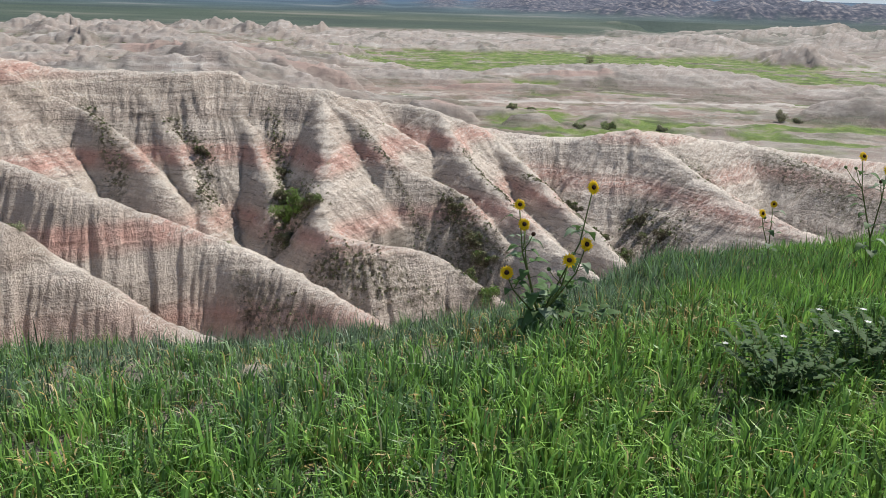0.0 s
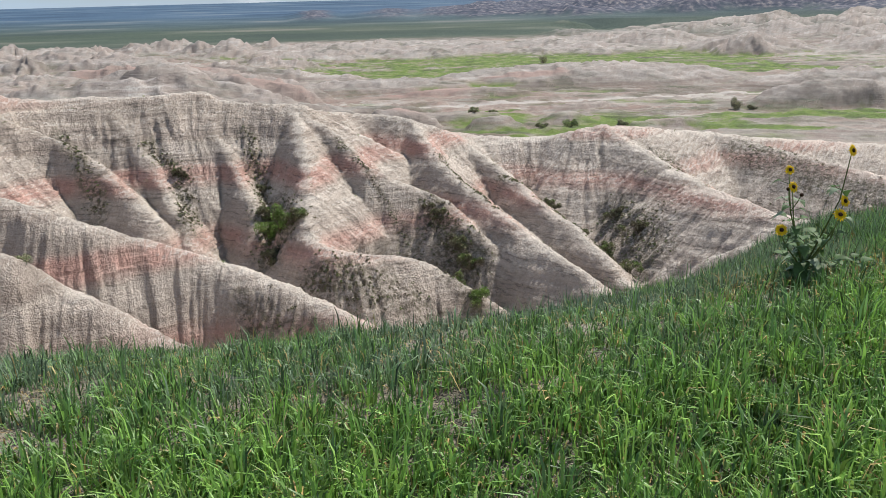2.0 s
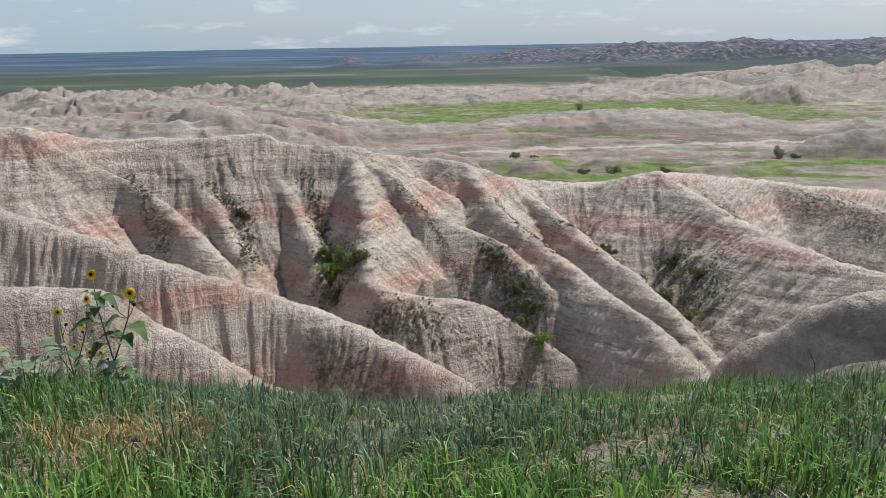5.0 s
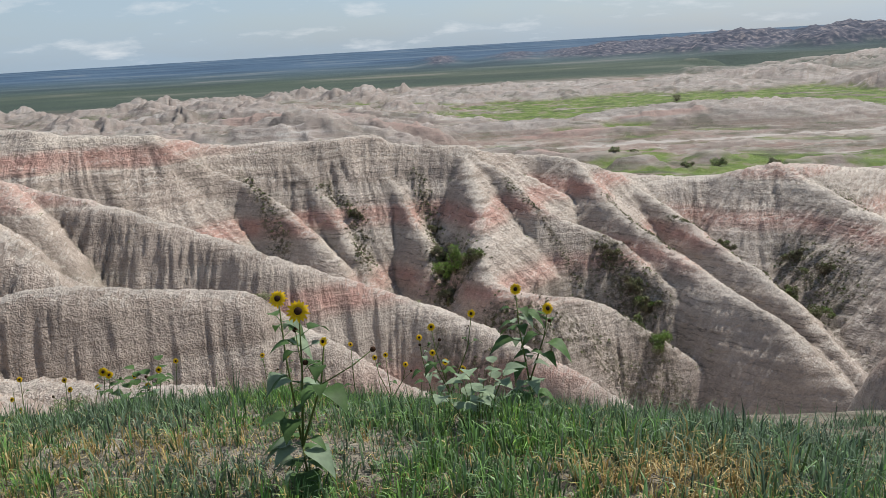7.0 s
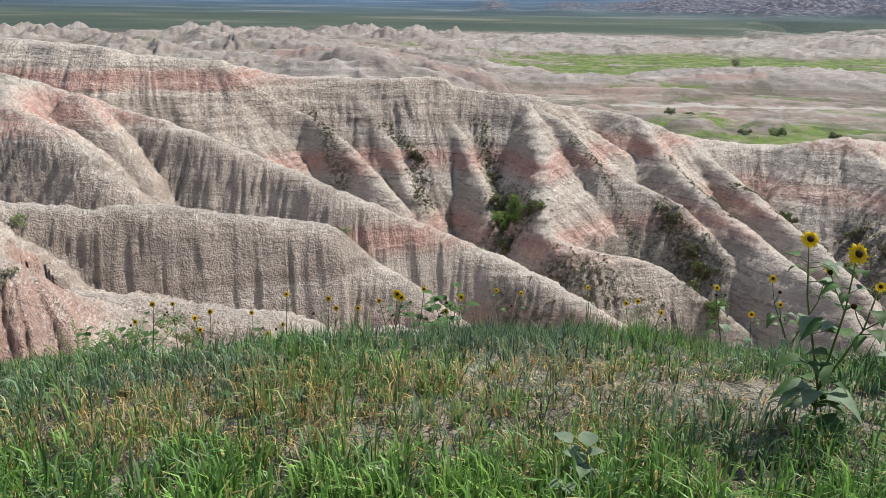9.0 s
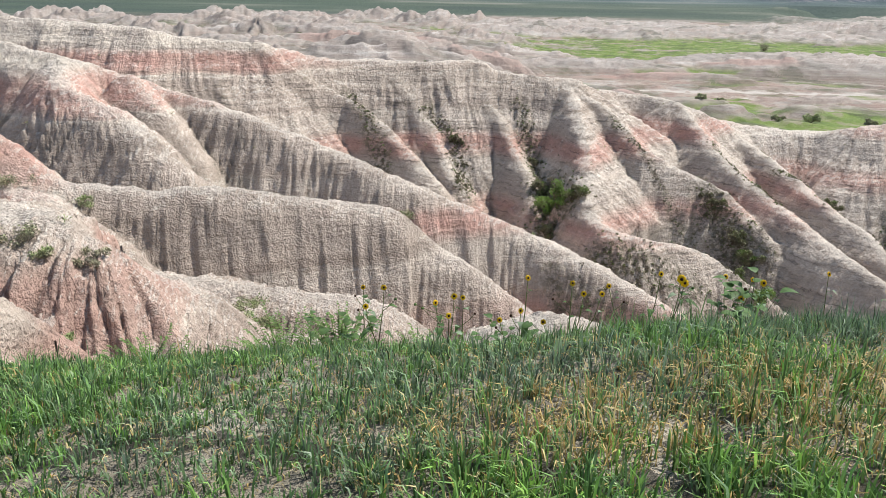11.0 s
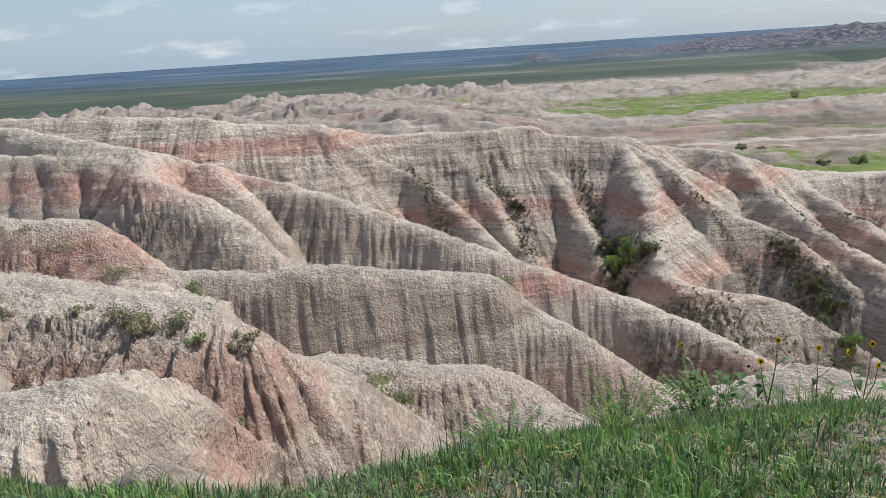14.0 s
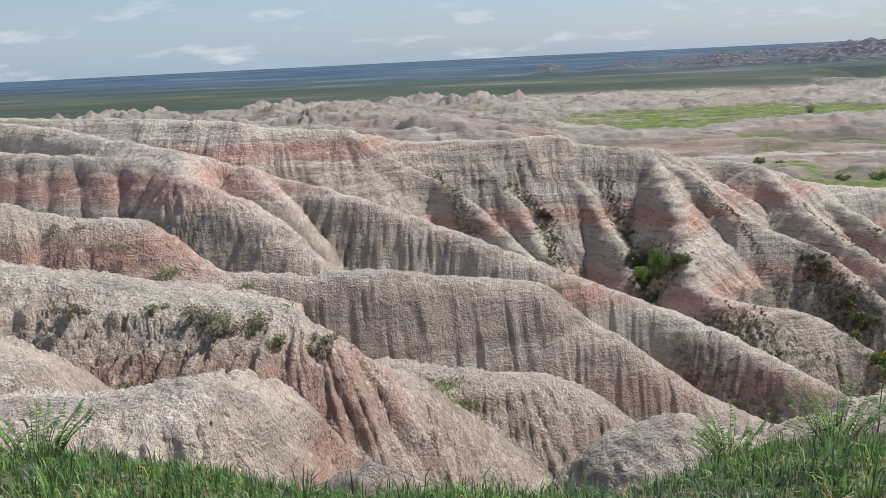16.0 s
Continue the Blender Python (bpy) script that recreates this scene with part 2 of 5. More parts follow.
def ridge(x, y, pts, near, far, soft, rill, k):
    """Height of one ridge at places, and its rills that run down from the crest."""
    wall = k >= FAR_WALL
    if wall:  # the crests of the far spurs wander a little
        x, y = x + 0.4 * LB.at(x * 0.28, y * 0.28), y + 0.4 * LC.at(x * 0.28, y * 0.28)
    best = np.full(x.shape, 1e9)
    z, cx, cy, side = (np.zeros(x.shape) for _ in range(4))
    line = crest_curve(pts)
    for (ax, ay, az), (bx, by, bz) in zip(line, line[1:]):
        dx, dy = bx - ax, by - ay
        t = np.clip(((x - ax) * dx + (y - ay) * dy) / (dx * dx + dy * dy), 0, 1)
        px, py = ax + t * dx, ay + t * dy
        d = np.hypot(x - px, y - py)
        m = d < best
        best, z = np.where(m, d, best), np.where(m, az + t * (bz - az), z)
        cx, cy = np.where(m, px, cx), np.where(m, py, cy)
        side = np.where(m, (dx * (y - py) - dy * (x - px)) / (np.hypot(dx, dy) * np.maximum(d, 1e-6)), side)
    ux, uy = (x - cx) / np.maximum(best, 0.3), (y - cy) / np.maximum(best, 0.3)
    fall = near + (far - near) * step(-0.5, 0.5, side)
    wob = 0.12 * LB.at(cx * 0.5 + k * 7.7, cy * 0.5)
    # a gentle crusted cap, then the steep side
    cap = (0.35 if wall else 0.7) * (1 + 0.5 * LC.at(cx * 0.7, cy * 0.7 + k))
    d = np.sqrt(best * best + soft * soft) - soft
    e = d - cap
    h = z + wob - fall * (0.5 * d + 0.25 * (e + np.sqrt(e * e + 0.03)) + 0.25 * (cap - np.sqrt(cap * cap + 0.03)))
    # gullies between rounded lobes
    sway = LB.at(x * 0.22, y * 0.22)
    sx, sy = cx + 2.2 * ux + 0.10 * x + 0.5 * sway, cy + 2.2 * uy + 0.10 * y + 0.5 * sway
    g = np.abs(LA.at(sx * 0.42 + 3.1 * k, sy * 0.42)) * 1.5 + 0.55 * np.abs(LC.at(sx * 1.25, sy * 1.25 + k))
    deep = rill * (0.55 if wall else 0.85) * step(0.4, 5.0, best) * 1.4
    # rills: narrow grooves that start below the rounded crest and run straight down
    bend = 0.16 * LC.at(x * 0.3, y * 0.3) + 0.035 * LA.at(x * 1.3, y * 1.3)
    fx, fy = cx + 2.4 * ux + 0.05 * x + 11.0 * k + bend, cy + 2.4 * uy + 0.05 * y + bend
    grow = step(0.25, 3.0, best)
    spare = step(-0.45, 0.35, LC.at(cx * 0.21 + k, cy * 0.21) + 0.5 * LA.at(x * 0.16, y * 0.16))  # some stretches stay smooth
    grow = grow * (0.45 + 0.55 * spare)
    f = 1.05 if wall else 1.7 if k < 7 else 1.15
    v1, v2, v3 = np.abs(LB.at(fx * f, fy * f)), np.abs(LA.at(fx * f * 2.2, fy * f * 2.2)), np.abs(LC.at(fx * f * 4.6, fy * f * 4.6))
    cut = (0.62 * np.clip(1 - 3.4 * v1, 0, 1) * grow + 0.40 * np.clip(1 - 2.8 * v2, 0, 1) * step(0.15, 1.4, best) * (0.5 + 0.5 * spare) + 0.12 * np.clip(1 - 2.6 * v3, 0, 1) * step(0.1, 1.0, best)) / f**0.6
    return h - deep * np.clip(1.0 - 1.6 * g, -0.25, 1.0) - (0.18 + (0.95 if wall else 1.15) * rill) * cut, fx, fy


# along the shelf's edge: x, how far out it reaches, its height, the fall below it
EDGE_X = [-40, -26, -23, -21, -19.5, -18, -16.5, -15, -13.5, -12, -10.5, -9, -7, -5, -3, -1, 0.5, 2, 4, 7, 12]
EDGE_OUT = [3.0, 3.12, 3.15, 3.17, 3.58, 2.94, 3.39, 4.02, 4.03, 4.76, 4.75, 4.92, 4.87, 3.3, 3.5, 3.9, 4.6, 6.93, 6.84, 8.76, 11.0]
EDGE_TOP = [-1.0, -0.781, -0.721, -0.664, -0.579, -0.554, -0.454, -0.645, -0.512, -0.321, -0.134, -0.14, -0.03, -0.05, -0.03, 0.034, 0.053, 0.044, 0.144, 0.222, 0.4]
EDGE_FALL = [0.85, 0.82, 0.81, 0.81, 0.73, 0.63, 0.84, 0.49, 0.48, 0.79, 0.66, 0.51, 0.61, 0.4, 0.4, 0.48, 0.44, 0.69, 0.59, 0.55, 0.6]


def brink(x):
    """How far out the grassy shelf reaches before the land drops."""
    return np.interp(x, EDGE_X, EDGE_OUT) + 0.3 * LB.at(x * 0.35, x * 0 + 4.2)


def shelf(x, y):
    """The grassy shelf on which the camera walks, and the turf slope below it."""
    top = np.interp(x, EDGE_X, EDGE_TOP) + 0.05 * LA.fbm(x * 0.5, y * 0.5, 3)
    b = y - brink(x)
    drop = np.interp(x, EDGE_X, EDGE_FALL) * 0.5 * (b + np.sqrt(b * b + 1.44)) - 0.02
    b = b - 5.6
    drop = drop + 0.3 * (b + np.sqrt(b * b + 0.6))
    return top - 0.05 * np.clip(y - 0.5, -4, 8) - drop


def floor_level(x, y):
    """Valley floors and the open flats behind the ridges."""
    near = np.maximum(-10.5 - 0.24 * (y - 12) - 0.22 * np.clip(x + 30, 0, 60), -31)
    r = np.hypot(x + 8, y)
    az = np.degrees(np.arctan2(x + 8, np.maximum(y, 1)))
    flat = np.interp(r, [0, 110, 200, 300, 430, 560, 700, 1000, 2000, 4900], [-26, -27, -32.5, -37, -42, -44, -47, -52, -54, -21.6])
    flat = flat + 8 * step(-2, -14, az) * (1 - step(700, 1000, r))
    return near + (flat - near) * step(95, 135, y)


# mid-distance mounds: centre, half widths, height
MOUNDS = [(95, 402, 88, 42, 8.5), (-50, 331, 26, 17, 6), (-8, 366, 46, 24, 5), (150, 264, 36, 17, 8.5), (205, 345, 60, 30, 7), (62, 262, 20, 7, 2.0), (10, 232, 24, 10, 2.5), (-70, 250, 60, 20, 6),
          (-48, 300, 22, 12, 6.5), (-96, 332, 24, 13, 7.5), (-1, 216, 11, 8, 5.5), (27, 214, 10, 6, 3.0), (47, 226, 9, 5, 2.2), (70, 205, 16, 6, 2.6), (-20, 262, 30, 8, 3.0), (30, 330, 30, 9, 3.0), (-120, 400, 60, 20, 5), (-180, 470, 70, 16, 6), (-60, 440, 50, 14, 4.5)]
RUSTY = [(-48, 300, 20, 11), (10, 330, 26, 10), (60, 380, 22, 6), (-1, 216, 8, 5), (-118, 398, 40, 14)]  # mounds with rust-red tops
rng = np.random.RandomState(5)
CONES = []
for _ in range(34):  # low benches left of the flats
    a, r_ = radians(rng.uniform(-52, -10)), rng.uniform(200, 470)
    CONES.append((-8 + r_ * math.sin(a), r_ * math.cos(a), rng.uniform(20, 42), rng.uniform(2.0, 4.5)))
for _ in range(105):  # pale pointed hills behind them
    a, r_ = radians(rng.uniform(-52, -5)), rng.uniform(440, 820)
    CONES.append((-8 + r_ * math.sin(a), r_ * math.cos(a), rng.uniform(12, 26) * (0.6 + r_ / 700), rng.uniform(4, 8) * (0.55 + r_ / 700)))
for _ in range(46):  # low hills closing the flats
    a, r_ = radians(rng.uniform(-9, 16)), rng.uniform(640, 880)
    CONES.append((-8 + r_ * math.sin(a), r_ * math.cos(a), rng.uniform(35, 80), rng.uniform(5, 10)))
for _ in range(90):  # higher broken country to the right
    r_ = rng.uniform(640, 1500)
    a = radians(rng.uniform(13 + (r_ < 760) * 7, 46))
    CONES.append((-8 + r_ * math.sin(a), r_ * math.cos(a), rng.uniform(35, 95), rng.uniform(7, 15) * (0.7 + r_ / 1500)))


def far_hills(x, y):
    """Pale hummocky badlands beyond the near ridges, with green flats left between them."""
    r = np.hypot(x + 8, y)
    az = np.degrees(np.arctan2(x + 8, np.maximum(y, 1)))
    h = np.zeros(x.shape)
    out = (r > 150) & (r < 1700) & (az > -60) & (az < 55) & (y > 0)
    xs, ys = x[out], y[out]
    hs = np.zeros(xs.shape)
    wx, wy = xs + 5 * LB.at(xs / 22, ys / 22) + 2 * LC.at(xs / 7, ys / 7), ys + 5 * LC.at(xs / 22, ys / 22) + 2 * LB.at(xs / 7, ys / 7)
    for cx, cy, a, b, top in MOUNDS:
        d = np.sqrt(((wx - cx) / a) ** 2 + ((wy - cy) / b) ** 2)
        g = 0.90 + 0.16 * np.minimum(np.abs(LA.at(xs / 15 + cx, ys / 7)) * 2.5, 1)
        hs = np.maximum(hs, top * np.clip(1 - d * d, 0, 1) ** 0.85 * g)
    for n, (cx, cy, rad, top) in enumerate(CONES):
        m = (np.abs(xs - cx) < rad * 1.4) & (np.abs(ys - cy) < rad * 1.4)
        dx, dy = wx[m] - cx, wy[m] - cy
        d = np.sqrt(dx * dx + dy * dy)
        ux, uy = dx / (d + 1), dy / (d + 1)
        g = np.abs(LA.at(ux * 2.6 + n, uy * 2.6)) + 0.5 * np.abs(LC.at(ux * 6 + n, uy * 6))
        t = np.clip(1 - d / rad, 0, 1)
        hs[m] = np.maximum(hs[m], top * (0.5 * t + 0.5 * t * t * (3 - 2 * t)) - 0.45 * top * np.sin(np.pi * t) * np.clip(0.75 - g, 0, 1))
    # the country to the right rises in broad flat-topped steps
    rs, azs = r[out], az[out]
    cap = np.interp(azs, [12, 16, 20, 24, 28, 32, 50], [-2.9, -2.6, -2.1, -1.75, -1.3, -1.15, -1.0]) + 0.18 * LB.fbm(xs / 60, ys / 60, 3)
    top = np.tan(np.radians(cap)) * rs + 1.4 - floor_level(xs, ys)
    over = np.maximum(hs - top, 0) * step(11, 15, azs) * step(560, 640, rs)
    hs = hs - 0.9 * over
    rough = LC.ridged(xs / 26, ys / 20, 2, 0.45) - 0.6
    rill = np.abs(LA.fbm(xs / 8, ys / 12, 2)) - 0.3
    hs = hs + rough * np.clip(0.3 + hs * 0.1, 0, 0.8) + rill * np.clip(0.1 + 0.14 * hs, 0, 0.8)
    hump = np.clip(LB.fbm(wx / 17, wy / 9, 3, 0.45) - 0.05, 0, 1) + 0.6 * np.clip(LC.fbm(wx / 7, wy / 5, 2) - 0.1, 0, 1)
    hs = hs + 2.1 * hump * step(700, 560, r[out]) * step(160, 190, r[out]) * (0.5 + 0.5 * step(4, -10, az[out]))
    hs = hs + np.clip(hs, 0, 1) * 0.28 * np.sin(hs * 3.4 + 2 * LB.at(xs / 50, ys / 50))  # thin benches
    h[out] = hs
    # wall of buttes far out on the plain
    jag = LA.ridged(x / 190, y / 190, 5, 0.56)
    crest = np.interp(az, [-7, -5, -3, 0, 2, 4.5, 6, 9, 15.4, 18, 20.5, 25, 30, 50], [0, 12, 2, 10, 6, 14, 26, 24, 42, 30, 50, 36, 42, 46])
    wall = crest * (0.32 + 1.5 * (jag - 0.42)) * step(1850, 2150, r + 160 * LB.at(x / 170, y / 170)) * (1 - step(2600, 3000, r))
    return h + np.maximum(wall, 0) * (r > 1700), np.where(r > 1700, step(3, 9, wall), 0)


def land(x, y):
    """Height of the ground, how grassy it is, and how much of it is open flat."""
    base = floor_level(x, y)
    far, where = far_hills(x, y)
    hills = base + far
    z = hills
    sel = (y < 175) & (x > -150) & (x < 170)
    xs, ys = x[sel], y[sel]
    zs = z[sel]
    rx, ry = xs * 0.3, ys * 0.3
    for k, (pts, a, b, soft, rill) in enumerate(RIDGES):
        q = np.asarray(pts)
        reach = (q[:, 2].max() + 33) / min(a, max(b, 0.55)) + 2
        w = np.flatnonzero((xs > q[:, 0].min() - reach) & (xs < q[:, 0].max() + reach) & (ys > q[:, 1].min() - reach) & (ys < q[:, 1].max() + reach))
        h, fx, fy = ridge(xs[w], ys[w], pts, a, b, soft, rill, k)
        was = zs[w]
        top = h > was
        rx[w], ry[w] = np.where(top, fx, rx[w]), np.where(top, fy, ry[w])
        m = 0.35
        zs[w] = np.where(h > was + m, h, np.where(h < was - m, was, 0.5 * (h + was) + (h - was) ** 2 / (4 * m) + m / 4))
    rough = 0.09 * LB.fbm(xs * 0.9, ys * 0.9, 3) + 0.05 * LC.fbm(xs * 3.3, ys * 3.3, 3, 0.6)
    # hard beds stand out as thin ledges, most on the far wall
    bed = zs + 0.035 * (ys - 40)
    hard = step(42, 62, ys) * (0.6 + 0.4 * LC.at(bed * 0.35, xs * 0.03))
    ph = bed * 5.6 + 2.2 * LA.at(xs * 0.1, ys * 0.1)
    ledge = (0.03 + 0.085 * hard) * (np.sin(ph) + 0.35 * np.sin(2 * ph + 1)) + (0.02 + 0.035 * hard) * np.sin(bed * 13.7 + 4 * LB.at(xs * 0.2, ys * 0.2))
    ledge = ledge * (0.55 + 0.6 * LB.at(xs * 0.55, ys * 0.55))
    z[sel] = zs + rough + ledge
    run = np.stack([x * 0.3, y * 0.3, z * 0.12], -1)
    run[sel] = np.stack([rx, ry, z[sel] * 0.12], -1)
    s = shelf(x, y)
    grassy = step(-0.4, 0.3, s - z) * (y < 30)
    z = np.where(y < 30, np.maximum(z, s), z)
    return z, grassy, where, far, run


# ---- materials ----
def mat(name):
    m = bpy.data.materials.new(name)
    m.use_nodes = True
    nt = m.node_tree
    return m, nt, nt.nodes["Principled BSDF"]


def node(nt, kind, **sockets):
    n = nt.nodes.new("ShaderNode" + kind)
    for key, value in sockets.items():
        n.inputs[key.replace("_", " ")].default_value = value
    return n


def ramp(nt, source, stops, hard=False):
    n = nt.nodes.new("ShaderNodeValToRGB")
    cr = n.color_ramp
    cr.interpolation = "CONSTANT" if hard else "LINEAR"
    while len(cr.elements) < len(stops):
        cr.elements.new(0.5)
    for e, (p, c) in zip(cr.elements, stops):
        e.position, e.color = p, (c, c, c, 1) if isinstance(c, (int, float)) else (*c, 1)
    nt.links.new(source, n.inputs[0])
    return n.outputs[0]


def mixed(nt, fac, a, b, mode="MIX"):
    n = nt.nodes.new("ShaderNodeMixRGB")
    n.blend_type = mode
    for sock, v in zip(n.inputs, (fac, a, b)):
        if isinstance(v, (int, float)):
            sock.default_value = v
        elif isinstance(v, tuple):
            sock.default_value = (*v, 1)
        else:
            nt.links.new(v, sock)
    return n.outputs[0]


def calc(nt, op, a, b=0.0, c=0.0):
    n = nt.nodes.new("ShaderNodeMath")
    n.operation = op
    for sock, v in zip(n.inputs, (a, b, c)):
        if isinstance(v, (int, float)):
            sock.default_value = v
        else:
            nt.links.new(v, sock)
    return n.outputs[0]


def clay_and_turf():
    """Banded clay of the badlands, by its height in the beds, with turf, scrub and fields where the ground carries them."""
    m, nt, bsdf = mat("banded_clay")
    geo = node(nt, "NewGeometry")
    pos = geo.outputs["Position"]
    sep = node(nt, "SeparateXYZ")
    nt.links.new(pos, sep.inputs[0])
    wave = node(nt, "TexNoise", Scale=0.09, Detail=3.0)
    nt.links.new(pos, wave.inputs["Vector"])
    fine = node(nt, "TexNoise", Scale=1.6, Detail=6.0, Roughness=0.65)
    nt.links.new(pos, fine.inputs["Vector"])
    # height in the beds, bent a little
    hz = calc(nt, "ADD", sep.outputs["Z"], calc(nt, "MULTIPLY", calc(nt, "SUBTRACT", wave.outputs["Fac"], 0.5), 1.3))
    near_ = ramp(nt, calc(nt, "MULTIPLY", sep.outputs["Y"], 1 / 60.0), [(0.40, 1.0), (0.50, 0.0)])
    # the beds dip away, and step down by a fault before the nearest ridges
    hz = calc(nt, "ADD", hz, calc(nt, "MULTIPLY_ADD", calc(nt, "MAXIMUM", sep.outputs["Y"], 40.0), 0.035, -1.4))
    hz = calc(nt, "MULTIPLY_ADD", near_, 0.75, hz)
    hz = calc(nt, "ADD", hz, calc(nt, "MULTIPLY", calc(nt, "SUBTRACT", fine.outputs["Fac"], 0.5), 0.5))
    bed = calc(nt, "MULTIPLY_ADD", hz, 1 / 40.0, 1.0)  # -40 m: 0, 0 m: 1
    cream, pale, grey, dust = (0.60, 0.52, 0.435), (0.525, 0.45, 0.38), (0.44, 0.365, 0.305), (0.38, 0.31, 0.255)
    red, rose = (0.49, 0.30, 0.245), (0.50, 0.375, 0.31)
    beds = ramp(nt, bed, [(1 + h_ / 40, c_) for h_, c_ in (
        (-39, (0.33, 0.295, 0.26)), (-30, (0.38, 0.32, 0.28)), (-24, grey), (-21, pale), (-20, grey), (-19.6, rose), (-18.6, red), (-17.9, rose), (-17.5, grey), (-16, pale),
        (-14.9, pale), (-14.5, rose), (-14.0, red), (-13.0, red), (-12.7, rose), (-12.4, grey), (-11, pale), (-10.6, dust), (-9.5, grey), (-8.2, dust), (-7.2, grey),
        (-7.05, cream), (-6.9, rose), (-6.3, red), (-5.3, red), (-4.9, rose), (-4.6, pale), (-4.2, cream), (-1, cream))])
    # clay washed down from above covers the beds in places
    slip = node(nt, "TexNoise", Scale=0.35, Detail=5.0, Roughness=0.65)
    nt.links.new(pos, slip.inputs["Vector"])
    beds = mixed(nt, ramp(nt, slip.outputs["Fac"], [(0.44, 0.0), (0.64, 0.5)]), beds, (0.46, 0.38, 0.32))
    low_ = calc(nt, "MULTIPLY", ramp(nt, bed, [(0.69, 1.0), (0.71, 0.0)]), ramp(nt, calc(nt, "MULTIPLY", sep.outputs["Y"], 1 / 60.0), [(0.65, 1.0), (0.74, 0.0)]))
    beds = mixed(nt, calc(nt, "MULTIPLY", low_, 0.7), beds, grey)
    # the long wall carries a tan cap and weaker red
    inwall = calc(nt, "MULTIPLY", ramp(nt, calc(nt, "MULTIPLY", sep.outputs["Y"], 1 / 120.0), [(0.56, 0.0), (0.60, 1.0)]), ramp(nt, calc(nt, "MULTIPLY_ADD", sep.outputs["X"], 1 / 100.0, 0.6), [(0.19, 0.0), (0.25, 1.0)]))
    cap_ = ramp(nt, bed, [(0.74, 0.0), (0.775, 0.35), (0.785, 0.9), (0.9, 0.9)])
    beds = mixed(nt, calc(nt, "MULTIPLY", inwall, cap_), beds, (0.48, 0.40, 0.33))
    # the lowest, nearest spurs carry duller red beds
    beds = mixed(nt, calc(nt, "MULTIPLY", near_, 0.3), beds, (0.45, 0.335, 0.265))
    # thin beds
    thin = node(nt, "TexNoise", Scale=1.0, Detail=2.0, Roughness=0.6)
    mp = node(nt, "Mapping")
    mp.inputs["Scale"].default_value = (0.10, 0.10, 2.4)
    level_ = node(nt, "CombineXYZ")
    nt.links.new(sep.outputs["X"], level_.inputs[0])
    nt.links.new(sep.outputs["Y"], level_.inputs[1])
    nt.links.new(hz, level_.inputs[2])
    nt.links.new(level_.outputs[0], mp.inputs["Vector"])
    nt.links.new(mp.outputs[0], thin.inputs["Vector"])
    col = mixed(nt, 0.45, beds, ramp(nt, thin.outputs["Fac"], [(0.34, 0.75), (0.46, 1.0), (0.485, 0.72), (0.51, 1.0), (0.60, 1.12), (0.62, 0.8), (0.65, 1.08)]), "MULTIPLY")
    part_ = node(nt, "TexNoise", Scale=1.0, Detail=3.0, Roughness=0.7)
    pm = node(nt, "Mapping")
    pm.inputs["Scale"].default_value = (0.35, 0.35, 5.0)
    nt.links.new(level_.outputs[0], pm.inputs["Vector"])
    nt.links.new(pm.outputs[0], part_.inputs["Vector"])
    onwall = ramp(nt, calc(nt, "MULTIPLY", sep.outputs["Y"], 1 / 120.0), [(0.46, 0.0), (0.56, 0.8)])
    col = mixed(nt, onwall, col, ramp(nt, part_.outputs["Fac"], [(0.36, 0.5), (0.44, 1.0), (0.60, 1.02), (0.68, 1.18)]), "MULTIPLY")
    # speckled crust, pale on top; the paleness also paints in sunlit crests
    speck = node(nt, "TexNoise", Scale=9.0, Detail=5.0, Roughness=0.7)
    nt.links.new(pos, speck.inputs["Vector"])
    col = mixed(nt, 0.3, col, ramp(nt, speck.outputs["Fac"], [(0.3, 0.6), (0.5, 1.0), (0.7, 1.35)]), "MULTIPLY")
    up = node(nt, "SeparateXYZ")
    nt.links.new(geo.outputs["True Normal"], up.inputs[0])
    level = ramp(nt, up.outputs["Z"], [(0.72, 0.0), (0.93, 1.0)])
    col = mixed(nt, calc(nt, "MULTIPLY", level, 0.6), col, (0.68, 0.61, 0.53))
    run = node(nt, "Attribute")
    run.attribute_name = "run"
    streak = node(nt, "TexNoise", Scale=5.0, Detail=6.0, Roughness=0.72)
    nt.links.new(run.outputs["Vector"], streak.inputs["Vector"])
    col = mixed(nt, 0.10, col, ramp(nt, streak.outputs["Fac"], [(0.32, 0.62), (0.5, 1.0), (0.68, 1.25)]), "MULTIPLY")
    mott = node(nt, "TexNoise", Scale=0.12, Detail=6.0, Roughness=0.7)
    nt.links.new(pos, mott.inputs["Vector"])
    col = mixed(nt, 0.32, col, ramp(nt, mott.outputs["Fac"], [(0.36, 0.58), (0.5, 0.98), (0.66, 1.2)]), "MULTIPLY")
    # crumbly surface, and shrinkage cracks that run down the slope
    gran = node(nt, "TexNoise", Scale=2.6, Detail=4.0, Roughness=0.62)
    nt.links.new(pos, gran.inputs["Vector"])
    col = mixed(nt, 0.3, col, ramp(nt, gran.outputs["Fac"], [(0.36, 0.7), (0.5, 1.0), (0.64, 1.2)]), "MULTIPLY")
    bent = node(nt, "VectorMath")
    bent.operation = "MULTIPLY_ADD"
    swirl = node(nt, "TexNoise", Scale=1.1, Detail=1.5)
    nt.links.new(pos, swirl.inputs["Vector"])
    nt.links.new(swirl.outputs["Color"], bent.inputs[0])
    bent.inputs[1].default_value = (0.16, 0.16, 0.05)
    nt.links.new(run.outputs["Vector"], bent.inputs[2])

